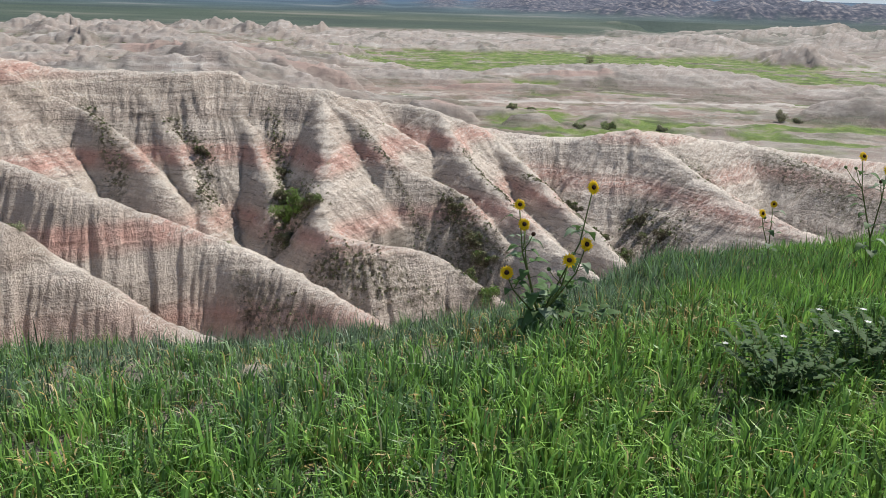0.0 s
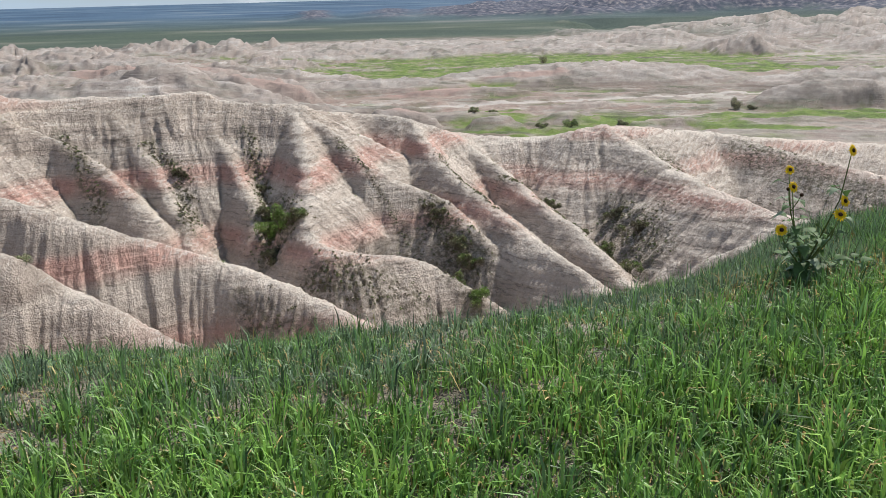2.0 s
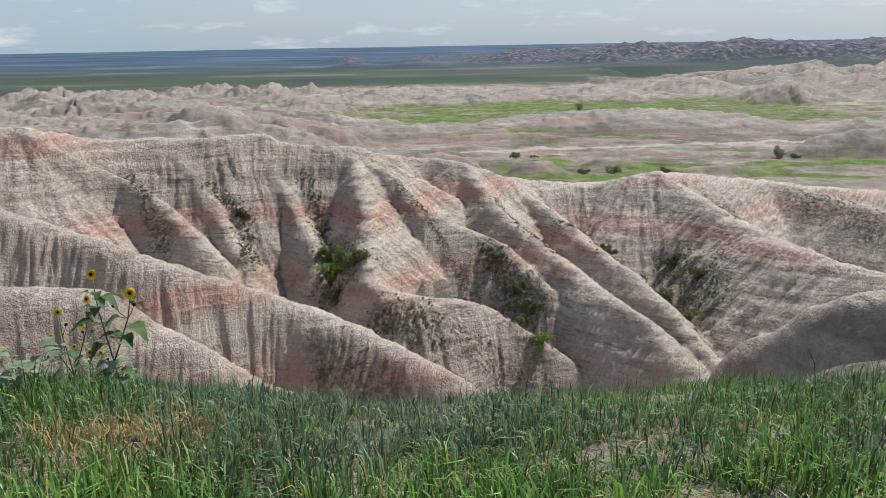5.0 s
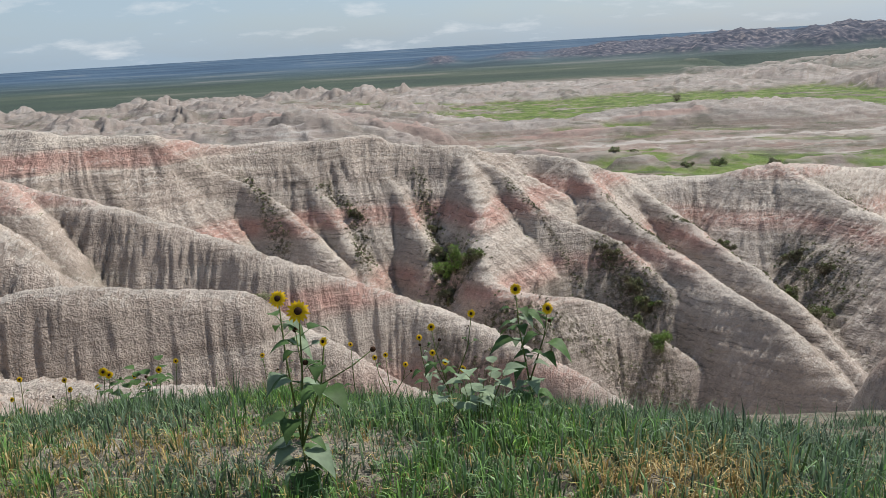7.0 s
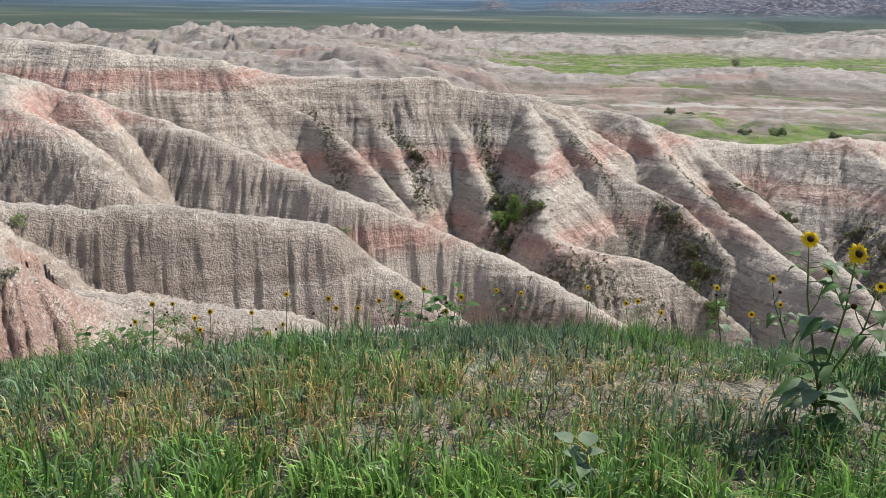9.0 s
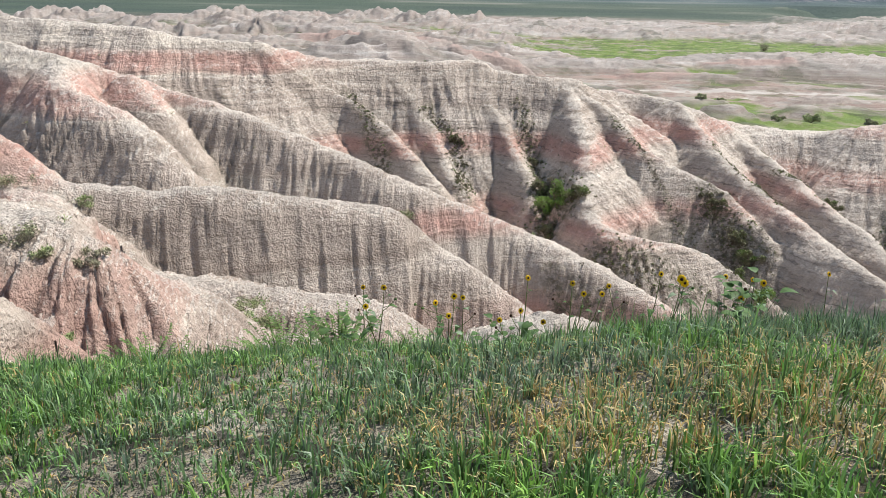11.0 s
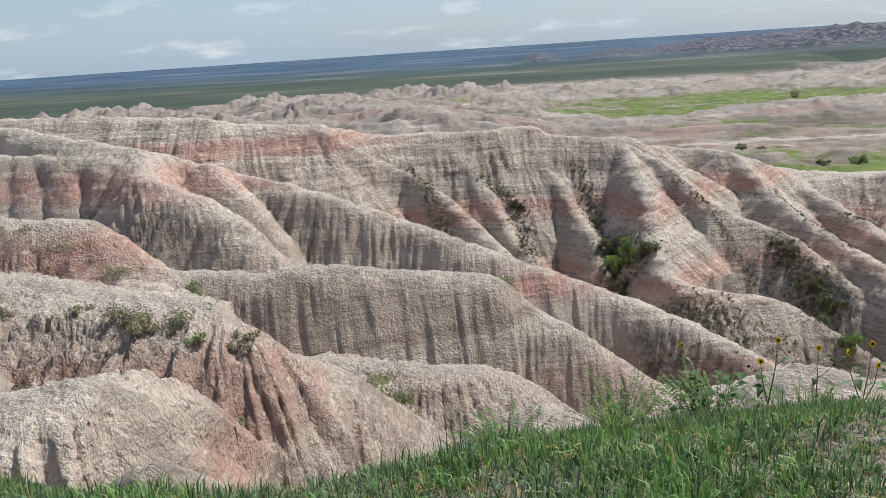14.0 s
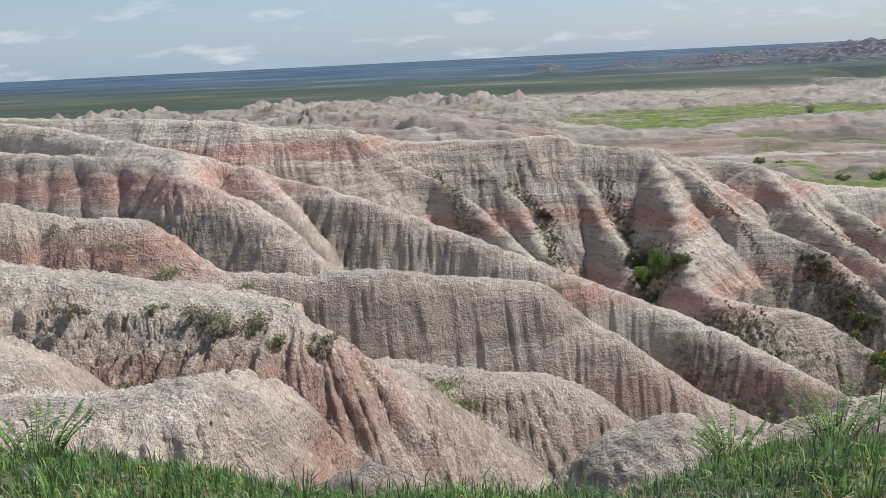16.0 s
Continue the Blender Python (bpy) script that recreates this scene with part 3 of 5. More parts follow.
    def cells(across, down):
        mp_ = node(nt, "Mapping")
        mp_.inputs["Scale"].default_value = (across, across, down)
        nt.links.new(bent.outputs[0], mp_.inputs["Vector"])
        v = node(nt, "TexVoronoi", Scale=1.0)
        v.feature = "DISTANCE_TO_EDGE"
        nt.links.new(mp_.outputs[0], v.inputs["Vector"])
        return v.outputs["Distance"]

    rills = ramp(nt, cells(2.4, 4.5), [(0.0, 0.0), (0.04, 0.5), (0.13, 0.92), (0.3, 1.0)])
    blocks = ramp(nt, cells(2.7, 19.0), [(0.0, 0.0), (0.04, 0.5), (0.13, 0.92), (0.3, 1.0)])
    wall_ = ramp(nt, calc(nt, "MULTIPLY", sep.outputs["Y"], 1 / 120.0), [(0.46, 0.0), (0.56, 1.0)])
    pop = node(nt, "TexVoronoi", Scale=13.0)
    curl = node(nt, "VectorMath")
    curl.operation = "MULTIPLY_ADD"
    nt.links.new(gran.outputs["Color"], curl.inputs[0])
    curl.inputs[1].default_value = (0.10, 0.10, 0.10)
    nt.links.new(pos, curl.inputs[2])
    nt.links.new(curl.outputs[0], pop.inputs["Vector"])
    small = ramp(nt, pop.outputs["Distance"], [(0.15, 1.0), (0.5, 0.8), (0.8, 0.2)])
    crumb = ramp(nt, calc(nt, "MULTIPLY", sep.outputs["Y"], 1 / 120.0), [(0.2, 0.9), (0.4, 0.5), (0.54, 0.2)])
    lumps = mixed(nt, crumb, mixed(nt, wall_, rills, blocks), small)
    patchy = ramp(nt, mott.outputs["Fac"], [(0.40, 0.3), (0.55, 1.0)])
    patchy = calc(nt, "MULTIPLY", patchy, calc(nt, "ADD", calc(nt, "MULTIPLY_ADD", near_, 0.06, 0.13), calc(nt, "MULTIPLY", wall_, 0.14)))
    col = mixed(nt, patchy, col, mixed(nt, 1.0, ramp(nt, lumps, [(0.0, 0.42), (0.5, 0.9), (1.0, 1.08)]), ramp(nt, small, [(0.0, 0.8), (1.0, 1.04)]), "MULTIPLY"), "MULTIPLY")
    gaps = node(nt, "TexNoise", Scale=6.5, Detail=4.0, Roughness=0.65)
    nt.links.new(pos, gaps.inputs["Vector"])
    col = mixed(nt, calc(nt, "MULTIPLY_ADD", crumb, 0.25, 0.2), col, ramp(nt, gaps.outputs["Fac"], [(0.34, 0.4), (0.43, 0.92), (0.55, 1.0), (0.68, 1.2)]), "MULTIPLY")
    mot2 = node(nt, "TexNoise", Scale=0.45, Detail=7.0, Roughness=0.75)
    nt.links.new(pos, mot2.inputs["Vector"])
    col = mixed(nt, 0.28, col, ramp(nt, mot2.outputs["Fac"], [(0.38, 0.62), (0.5, 1.0), (0.62, 1.25)]), "MULTIPLY")
    # the far country: washed grey clay with thin grass in the furrows
    afar = node(nt, "Attribute")
    afar.attribute_name = "afar"
    wash = node(nt, "TexNoise", Scale=0.045, Detail=5.0, Roughness=0.6)
    nt.links.new(pos, wash.inputs["Vector"])
    dull = ramp(nt, wash.outputs["Fac"], [(0.33, (0.09, 0.10, 0.06)), (0.41, (0.17, 0.155, 0.125)), (0.50, (0.265, 0.24, 0.215)), (0.57, (0.255, 0.205, 0.18)), (0.63, (0.32, 0.295, 0.265))])
    tiers = node(nt, "TexNoise", Scale=1.0, Detail=3.0)
    tm = node(nt, "Mapping")
    tm.inputs["Scale"].default_value = (0.004, 0.004, 0.45)
    nt.links.new(pos, tm.inputs["Vector"])
    nt.links.new(tm.outputs[0], tiers.inputs["Vector"])
    dull = mixed(nt, 0.9, dull, ramp(nt, tiers.outputs["Fac"], [(0.36, (0.62, 0.56, 0.52)), (0.44, (1.0, 0.98, 0.96)), (0.46, (1.28, 1.25, 1.2)), (0.475, (0.95, 0.92, 0.9)), (0.52, (0.98, 0.82, 0.76)), (0.55, (0.85, 0.72, 0.66)), (0.565, (1.25, 1.22, 1.18)), (0.58, (1.0, 1.0, 1.0)), (0.66, (1.25, 1.25, 1.22))]), "MULTIPLY")
    knoll = node(nt, "Attribute")
    knoll.attribute_name = "knoll"
    dull = mixed(nt, calc(nt, "MULTIPLY", knoll.outputs["Fac"], 0.6), dull, mixed(nt, 1.0, (0.385, 0.35, 0.32), ramp(nt, wash.outputs["Fac"], [(0.36, 0.42), (0.46, 1.0), (0.53, 0.7), (0.56, 0.95), (0.62, 1.2)]), "MULTIPLY"))
    col = mixed(nt, calc(nt, "MULTIPLY", afar.outputs["Fac"], 0.92), col, dull)
    rusty = node(nt, "Attribute")
    rusty.attribute_name = "rusty"
    col = mixed(nt, calc(nt, "MULTIPLY", rusty.outputs["Fac"], 0.75), col, (0.34, 0.225, 0.19))
    # steep far flanks: browner clay, with their shaded sides painted darker
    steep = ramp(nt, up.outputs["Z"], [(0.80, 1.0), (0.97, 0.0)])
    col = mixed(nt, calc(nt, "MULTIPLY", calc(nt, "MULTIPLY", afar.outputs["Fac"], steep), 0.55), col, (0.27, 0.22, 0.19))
    col = mixed(nt, 1.0, col, (0.985, 0.995, 1.0), "MULTIPLY")
    # scrub in the hollows
    hollow = node(nt, "Attribute")
    hollow.attribute_name = "hollow"
    scr = node(nt, "TexNoise", Scale=0.9, Detail=5.0, Roughness=0.7)
    nt.links.new(pos, scr.inputs["Vector"])
    scrub = calc(nt, "MULTIPLY", hollow.outputs["Fac"], ramp(nt, scr.outputs["Fac"], [(0.42, 0.0), (0.56, 1.0)]))
    col = mixed(nt, scrub, col, (0.12, 0.11, 0.075))
    brush = node(nt, "Attribute")
    brush.attribute_name = "brush"
    bsc = node(nt, "TexNoise", Scale=2.2, Detail=6.0, Roughness=0.75)
    nt.links.new(pos, bsc.inputs["Vector"])
    cover = calc(nt, "MULTIPLY", brush.outputs["Fac"], ramp(nt, bsc.outputs["Fac"], [(0.44, 0.0), (0.56, 0.85)]))
    col = mixed(nt, cover, col, ramp(nt, scr.outputs["Fac"], [(0.40, (0.12, 0.10, 0.075)), (0.6, (0.17, 0.155, 0.105))]))
    # open turf flats and fields
    turf = node(nt, "Attribute")
    turf.attribute_name = "turf"
    gn = node(nt, "TexNoise", Scale=0.11, Detail=6.0, Roughness=0.6)
    nt.links.new(pos, gn.inputs["Vector"])
    green = ramp(nt, gn.outputs["Fac"], [(0.36, (0.085, 0.105, 0.045)), (0.47, (0.115, 0.165, 0.045)), (0.55, (0.15, 0.20, 0.055)), (0.63, (0.22, 0.21, 0.13))])
    col = mixed(nt, turf.outputs["Fac"], col, green)
    plain = node(nt, "Attribute")
    plain.attribute_name = "plain"
    fm = node(nt, "Mapping")
    fm.inputs["Scale"].default_value = (0.0022, 0.0045, 0.0)
    nt.links.new(pos, fm.inputs["Vector"])
    fn = node(nt, "TexNoise", Scale=1.0, Detail=5.0, Roughness=0.6)
    nt.links.new(fm.outputs[0], fn.inputs["Vector"])
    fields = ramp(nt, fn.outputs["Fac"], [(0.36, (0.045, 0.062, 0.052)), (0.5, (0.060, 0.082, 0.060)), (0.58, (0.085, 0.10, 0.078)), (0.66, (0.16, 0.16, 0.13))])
    # farther out, blue distance haze is painted into the plain's colour
    hazed_plain = ramp(nt, fn.outputs["Fac"], [(0.36, (0.038, 0.070, 0.115)), (0.48, (0.055, 0.098, 0.155)), (0.58, (0.075, 0.122, 0.18)), (0.66, (0.14, 0.175, 0.205))])
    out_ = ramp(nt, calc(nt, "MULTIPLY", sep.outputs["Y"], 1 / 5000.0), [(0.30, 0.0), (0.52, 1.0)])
    col = mixed(nt, plain.outputs["Fac"], col, mixed(nt, out_, fields, hazed_plain))
    butte = node(nt, "Attribute")
    butte.attribute_name = "butte"
    bm_ = node(nt, "Mapping")
    bm_.inputs["Scale"].default_value = (0.075, 0.075, 0.03)
    nt.links.new(pos, bm_.inputs["Vector"])
    bn = node(nt, "TexNoise", Scale=1.0, Detail=4.0)
    nt.links.new(bm_.outputs[0], bn.inputs["Vector"])
    # butte rock tinted blue-grey, with the haze of distance painted in
    hazed_rock = ramp(nt, bn.outputs["Fac"], [(0.38, (0.045, 0.055, 0.082)), (0.5, (0.085, 0.09, 0.118)), (0.56, (0.11, 0.11, 0.135)), (0.64, (0.21, 0.19, 0.195))])
    col = mixed(nt, butte.outputs["Fac"], col, hazed_rock)
    road = node(nt, "Attribute")
    road.attribute_name = "road"
    col = mixed(nt, road.outputs["Fac"], col, (0.42, 0.38, 0.34))
    soil = node(nt, "Attribute")
    soil.attribute_name = "soil"
    earth = ramp(nt, fine.outputs["Fac"], [(0.35, (0.14, 0.125, 0.095)), (0.55, (0.25, 0.22, 0.17)), (0.7, (0.42, 0.38, 0.31))])
    col = mixed(nt, soil.outputs["Fac"], col, earth)
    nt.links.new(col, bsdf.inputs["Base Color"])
    bsdf.inputs["Roughness"].default_value = 0.95
    bsdf.inputs["Specular IOR Level"].default_value = 0.15
    # cracked, popcorn surface
    relief = calc(nt, "MULTIPLY_ADD", gran.outputs["Fac"], 0.75, calc(nt, "MULTIPLY", speck.outputs["Fac"], 0.2))
    clod = node(nt, "TexNoise", Scale=5.5, Detail=5.0, Roughness=0.7)
    nt.links.new(pos, clod.inputs["Vector"])
    relief = calc(nt, "MULTIPLY_ADD", clod.outputs["Fac"], calc(nt, "MULTIPLY_ADD", near_, 0.3, calc(nt, "MULTIPLY", crumb, 0.3)), relief)
    relief = calc(nt, "MULTIPLY_ADD", lumps, calc(nt, "MULTIPLY_ADD", near_, -0.06, 0.12), relief)
    relief = calc(nt, "MULTIPLY_ADD", small, 0.05, relief)
    relief = calc(nt, "MULTIPLY_ADD", thin.outputs["Fac"], 0.7, relief)
    relief = calc(nt, "MULTIPLY_ADD", streak.outputs["Fac"], 0.32, relief)
    furrow = node(nt, "TexNoise", Scale=0.12, Detail=4.0, Roughness=0.5)
    nt.links.new(pos, furrow.inputs["Vector"])
    relief = calc(nt, "MULTIPLY_ADD", calc(nt, "MULTIPLY", furrow.outputs["Fac"], afar.outputs["Fac"]), 4.5, relief)
    bump = node(nt, "Bump", Strength=1.0, Distance=0.28)
    nt.links.new(relief, bump.inputs["Height"])
    nt.links.new(bump.outputs[0], bsdf.inputs["Normal"])
    return m


CLAY = clay_and_turf()


# ---- the ground, one sheet from the camera's feet to the horizon ----
# green flats: centre, half widths, lean
TURF = [(66, 214, 40, 20, 0.1), (24, 232, 14, 22, 0.2), (130, 232, 50, 14, 0.2), (40, 440, 34, 90, 0.0), (34, 188, 18, 6, 0.0), (105, 560, 150, 80, -0.1), (0, 480, 70, 40, -0.4), (190, 470, 80, 30, -0.3), (230, 620, 90, 60, 0.3)]


# gullies and shaded flanks that carry scrub: from, to, half width, clumps
BRUSH = [((-17.6, 85.4), (-14.4, 75), 0.8, 60), ((-14.4, 75), (-13, 69.5), 1.9, 70), ((-34.8, 80), (-29.4, 73), 0.8, 50), ((-27.2, 81.5), (-23.2, 79), 0.8, 30), ((-23.2, 79), (-21.6, 73), 0.9, 50),
         ((-8.2, 84), (-1.2, 75.5), 0.4, 22), ((-1.2, 75.5), (4.3, 67), 1.4, 60), ((1.2, 78), (5.3, 73), 1.7, 100), ((15.5, 88), (21.4, 77), 1.9, 130), ((23.3, 90), (24.8, 80), 2.4, 120), ((10.2, 92), (15, 89), 0.8, 40),
         ((-10, 63.2), (-4, 63.8), 1.4, 70), ((-3, 64.5), (6, 65), 1.4, 25), ((-12, 48.6), (-7, 46.5), 1.0, 12), ((33, 100), (40, 80), 2.5, 60), ((46, 108), (56, 84), 2.5, 50), ((-46, 39), (-40, 37), 1.0, 14), ((2.8, 90), (8.5, 79), 0.5, 30)]


def ground_sheet():
    cx, cy = -8.0, -4.0
    view = np.radians(np.arange(-60, 44.001, 0.13))
    rest = np.radians(np.linspace(44, 300, 101))
    az = np.concatenate([view, rest[1:-1]])
    rr = [2.0]
    while rr[-1] < 4940:
        r = rr[-1]
        rr.append(r * (1.02 if r < 9 else 1.0055 if r < 60 else 1.0034 if r < 112 else 1.008 if r < 700 else 1.02))
    rr = np.array([0.6] + rr)
    A, R = np.meshgrid(az, rr)
    x, y = cx + R * np.sin(A), cy + R * np.cos(A)
    z, grassy, where, far, run = land(x, y)
    r = np.hypot(x + 8, y)
    n_r, n_a = x.shape
    v = np.stack([x, y, z], -1).reshape(-1, 3)
    v = np.vstack([v, [[cx, cy, float(land(np.array([cx]), np.array([cy]))[0][0])]]])
    i = np.arange(n_r - 1)[:, None] * n_a + np.arange(n_a)[None]
    j = np.arange(n_r - 1)[:, None] * n_a + (np.arange(n_a)[None] + 1) % n_a
    quads = np.stack([i, i + n_a, j + n_a, j], -1).reshape(-1, 4)
    k = np.arange(n_a)
    tris = np.stack([np.full(n_a, n_r * n_a), k, (k + 1) % n_a], -1)
    me = bpy.data.meshes.new("ground")
    me.vertices.add(len(v))
    me.vertices.foreach_set("co", v.ravel())
    loops = np.concatenate([quads.ravel(), tris.ravel()]).astype(np.int32)
    me.loops.add(len(loops))
    me.loops.foreach_set("vertex_index", loops)
    starts = np.concatenate([np.arange(len(quads)) * 4, len(quads) * 4 + np.arange(len(tris)) * 3]).astype(np.int32)
    me.polygons.add(len(starts))
    me.polygons.foreach_set("loop_start", starts)
    me.polygons.foreach_set("use_smooth", np.ones(len(starts), bool))
    me.update(calc_edges=True)
    # hollows: below the mean of the ground round about
    def blur(a, n):
        c = np.cumsum(np.pad(a, ((n + 1, n), (0, 0)), "edge"), 0)
        a = (c[2 * n + 1 :] - c[: -2 * n - 1]) / (2 * n + 1)
        c = np.cumsum(np.pad(a, ((0, 0), (n + 1, n)), "edge"), 1)
        return (c[:, 2 * n + 1 :] - c[:, : -2 * n - 1]) / (2 * n + 1)

    mean = blur(z, 14)
    hollow = step(0.006, 0.018, (mean - z) / r) * (r > 40) * (r < 170) * 0.4
    edge = 0.8 * LA.fbm(x / 34, y / 16, 5, 0.6)
    turf = np.zeros(x.shape)
    for cx_, cy_, a_, b_, tilt in TURF:
        u, w = x - cx_, y - cy_ - tilt * (x - cx_)
        turf = np.maximum(turf, step(1.15, 0.8, np.sqrt((u / a_) ** 2 + (w / b_) ** 2) + edge))
    turf = turf * step(3.2, 0.6, far)
    turf = np.maximum(turf, 0.75 * step(150, 190, r) * (1 - step(900, 1000, r)) * step(0.8, 0.1, far) * step(0.35, 0.75, LB.fbm(x / 40, y / 25, 3)))
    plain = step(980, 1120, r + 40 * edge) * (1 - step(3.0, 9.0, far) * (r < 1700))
    t = (x + 37) / 169.0
    road_y = 269 + 41 * t + 6 * t * (1 - t)
    road = step(3.2, 2.2, np.abs(y - road_y)) * (x > -75) * (x < 260)
    wash = step(1.0, 0.6, np.hypot((x - 86) / 11, (y - 236.5) / 1.6) + 0.3 * edge)
    road = np.maximum(road, wash)
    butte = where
    brush = np.zeros(x.shape)
    for (ax, ay), (bx, by), wide, _ in BRUSH:
        u = np.clip(((x - ax) * (bx - ax) + (y - ay) * (by - ay)) / ((bx - ax) ** 2 + (by - ay) ** 2), 0, 1)
        brush = np.maximum(brush, step(1.5 * wide, 0.4 * wide, np.hypot(x - ax - u * (bx - ax), y - ay - u * (by - ay)) + 0.6 * LC.fbm(x * 0.7, y * 0.7, 2)))
    afar = step(125, 185, r - 0.12 * x) * (1 - butte)
    rusty = np.zeros(x.shape)
    for cx_, cy_, a_, b_ in RUSTY:
        rusty = np.maximum(rusty, step(1.1, 0.5, np.hypot((x - cx_) / a_, (y - cy_) / b_) + 0.5 * edge))
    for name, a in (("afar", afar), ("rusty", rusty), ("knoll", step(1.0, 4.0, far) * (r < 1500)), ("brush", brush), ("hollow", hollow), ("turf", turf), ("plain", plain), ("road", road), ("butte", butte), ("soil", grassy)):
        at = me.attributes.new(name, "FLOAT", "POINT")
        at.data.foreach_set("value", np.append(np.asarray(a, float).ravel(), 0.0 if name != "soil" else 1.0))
    at = me.attributes.new("run", "FLOAT_VECTOR", "POINT")
    at.data.foreach_set("vector", np.vstack([run.reshape(-1, 3), [[0, 0, 0]]]).ravel())
    me.materials.append(CLAY)
    return tagged(new("ground", me), "eroded clay badlands with pale grey and rust red bands", "ground", kind="structure")


ground_sheet()


# ---- turf on the shelf ----
def shaded(name, stops, attr, rough=0.55, through_=0.35, spread=0.35):
    """A plant material: colour from an attribute on the mesh, varied leaf by leaf, with some light passing through."""
    m, nt, bsdf = mat(name)
    a = node(nt, "Attribute")
    a.attribute_name = attr
    geo = node(nt, "NewGeometry")
    base = ramp(nt, a.outputs["Fac"], stops)
    vary = calc(nt, "MULTIPLY_ADD", geo.outputs["Random Per Island"], spread * 2, 1.0 - spread)
    n = nt.nodes.new("ShaderNodeMixRGB")
    n.blend_type, n.inputs[0].default_value = "MULTIPLY", 1.0
    nt.links.new(base, n.inputs[1])
    nt.links.new(vary, n.inputs[2])
    nt.links.new(n.outputs[0], bsdf.inputs["Base Color"])
    bsdf.inputs["Roughness"].default_value = rough
    bsdf.inputs["Specular IOR Level"].default_value = 0.3
    tr = node(nt, "BsdfTranslucent")
    nt.links.new(n.outputs[0], tr.inputs["Color"])
    mx = nt.nodes.new("ShaderNodeMixShader")
    mx.inputs[0].default_value = through_
    nt.links.new(bsdf.outputs[0], mx.inputs[1])
    nt.links.new(tr.outputs[0], mx.inputs[2])
    nt.links.new(mx.outputs[0], nt.nodes["Material Output"].inputs["Surface"])
    return m


GRASS = shaded("grass_blade", [(0.0, (0.165, 0.225, 0.145)), (0.35, (0.135, 0.235, 0.085)), (0.7, (0.165, 0.31, 0.06)), (1.0, (0.25, 0.40, 0.085))], "tone", 0.42, 0.30, 0.7)
STRAW = shaded("dry_blade", [(0.0, (0.36, 0.24, 0.085)), (0.5, (0.47, 0.34, 0.13)), (1.0, (0.53, 0.46, 0.25))], "tone", 0.7, 0.25)


def mesh_from(name, verts, tris, quads, material, attrs=()):
    me = bpy.data.meshes.new(name)
    me.vertices.add(len(verts))
    me.vertices.foreach_set("co", np.asarray(verts, np.float32).ravel())
    loops = np.concatenate([np.asarray(quads).ravel(), np.asarray(tris).ravel()]).astype(np.int32)
    me.loops.add(len(loops))
    me.loops.foreach_set("vertex_index", loops)
    nq, nt_ = len(quads), len(tris)
    starts = np.concatenate([np.arange(nq) * 4, nq * 4 + np.arange(nt_) * 3]).astype(np.int32)
    me.polygons.add(nq + nt_)
    me.polygons.foreach_set("loop_start", starts)
    me.polygons.foreach_set("use_smooth", np.ones(nq + nt_, bool))
    me.update(calc_edges=True)
    for key, values in attrs:
        at = me.attributes.new(key, "FLOAT", "POINT")
        at.data.foreach_set("value", np.asarray(values, np.float32))
    me.materials.append(material)
    return me


def blades(name, x, y, height, width, lean, way, tone, material, seed):
    """Grass blades as one mesh: each a strip that bends over its way and tapers to a point."""
    r = np.random.RandomState(seed)
    n = len(x)
    z = shelf(x, y) - 0.012
    a = way + np.pi / 2 + 0.5 * r.randn(n)
    wx, wy = np.cos(a) * width / 2, np.sin(a) * width / 2
    lx, ly = np.cos(way) * lean * height, np.sin(way) * lean * height
    rise = height * np.sqrt(np.clip(1 - 0.6 * lean * lean, 0.12, 1))
    near = y < 4.6
    v = np.empty((n, 5, 3))
    for k, s in ((0, -1), (1, 1)):
        v[:, k] = np.stack([x + s * wx, y + s * wy, z], -1)
        v[:, 2 + k] = np.stack([x + s * wx * 0.95 + lx * 0.36, y + s * wy * 0.95 + ly * 0.36, z + rise * 0.72], -1)
    v[:, 4] = np.stack([x + lx, y + ly, z + rise * np.clip(1.12 - 0.55 * lean, 0.5, 1.0)], -1)
    i = np.arange(n)[:, None] * 5
    # past the near turf a blade is one pointed triangle
    return mesh_from(name, v.reshape(-1, 3), np.vstack([(i + [2, 3, 4])[near], (i + [0, 1, 4])[~near]]), (i + [0, 1, 3, 2])[near], material, [("tone", np.repeat(tone, 5))])


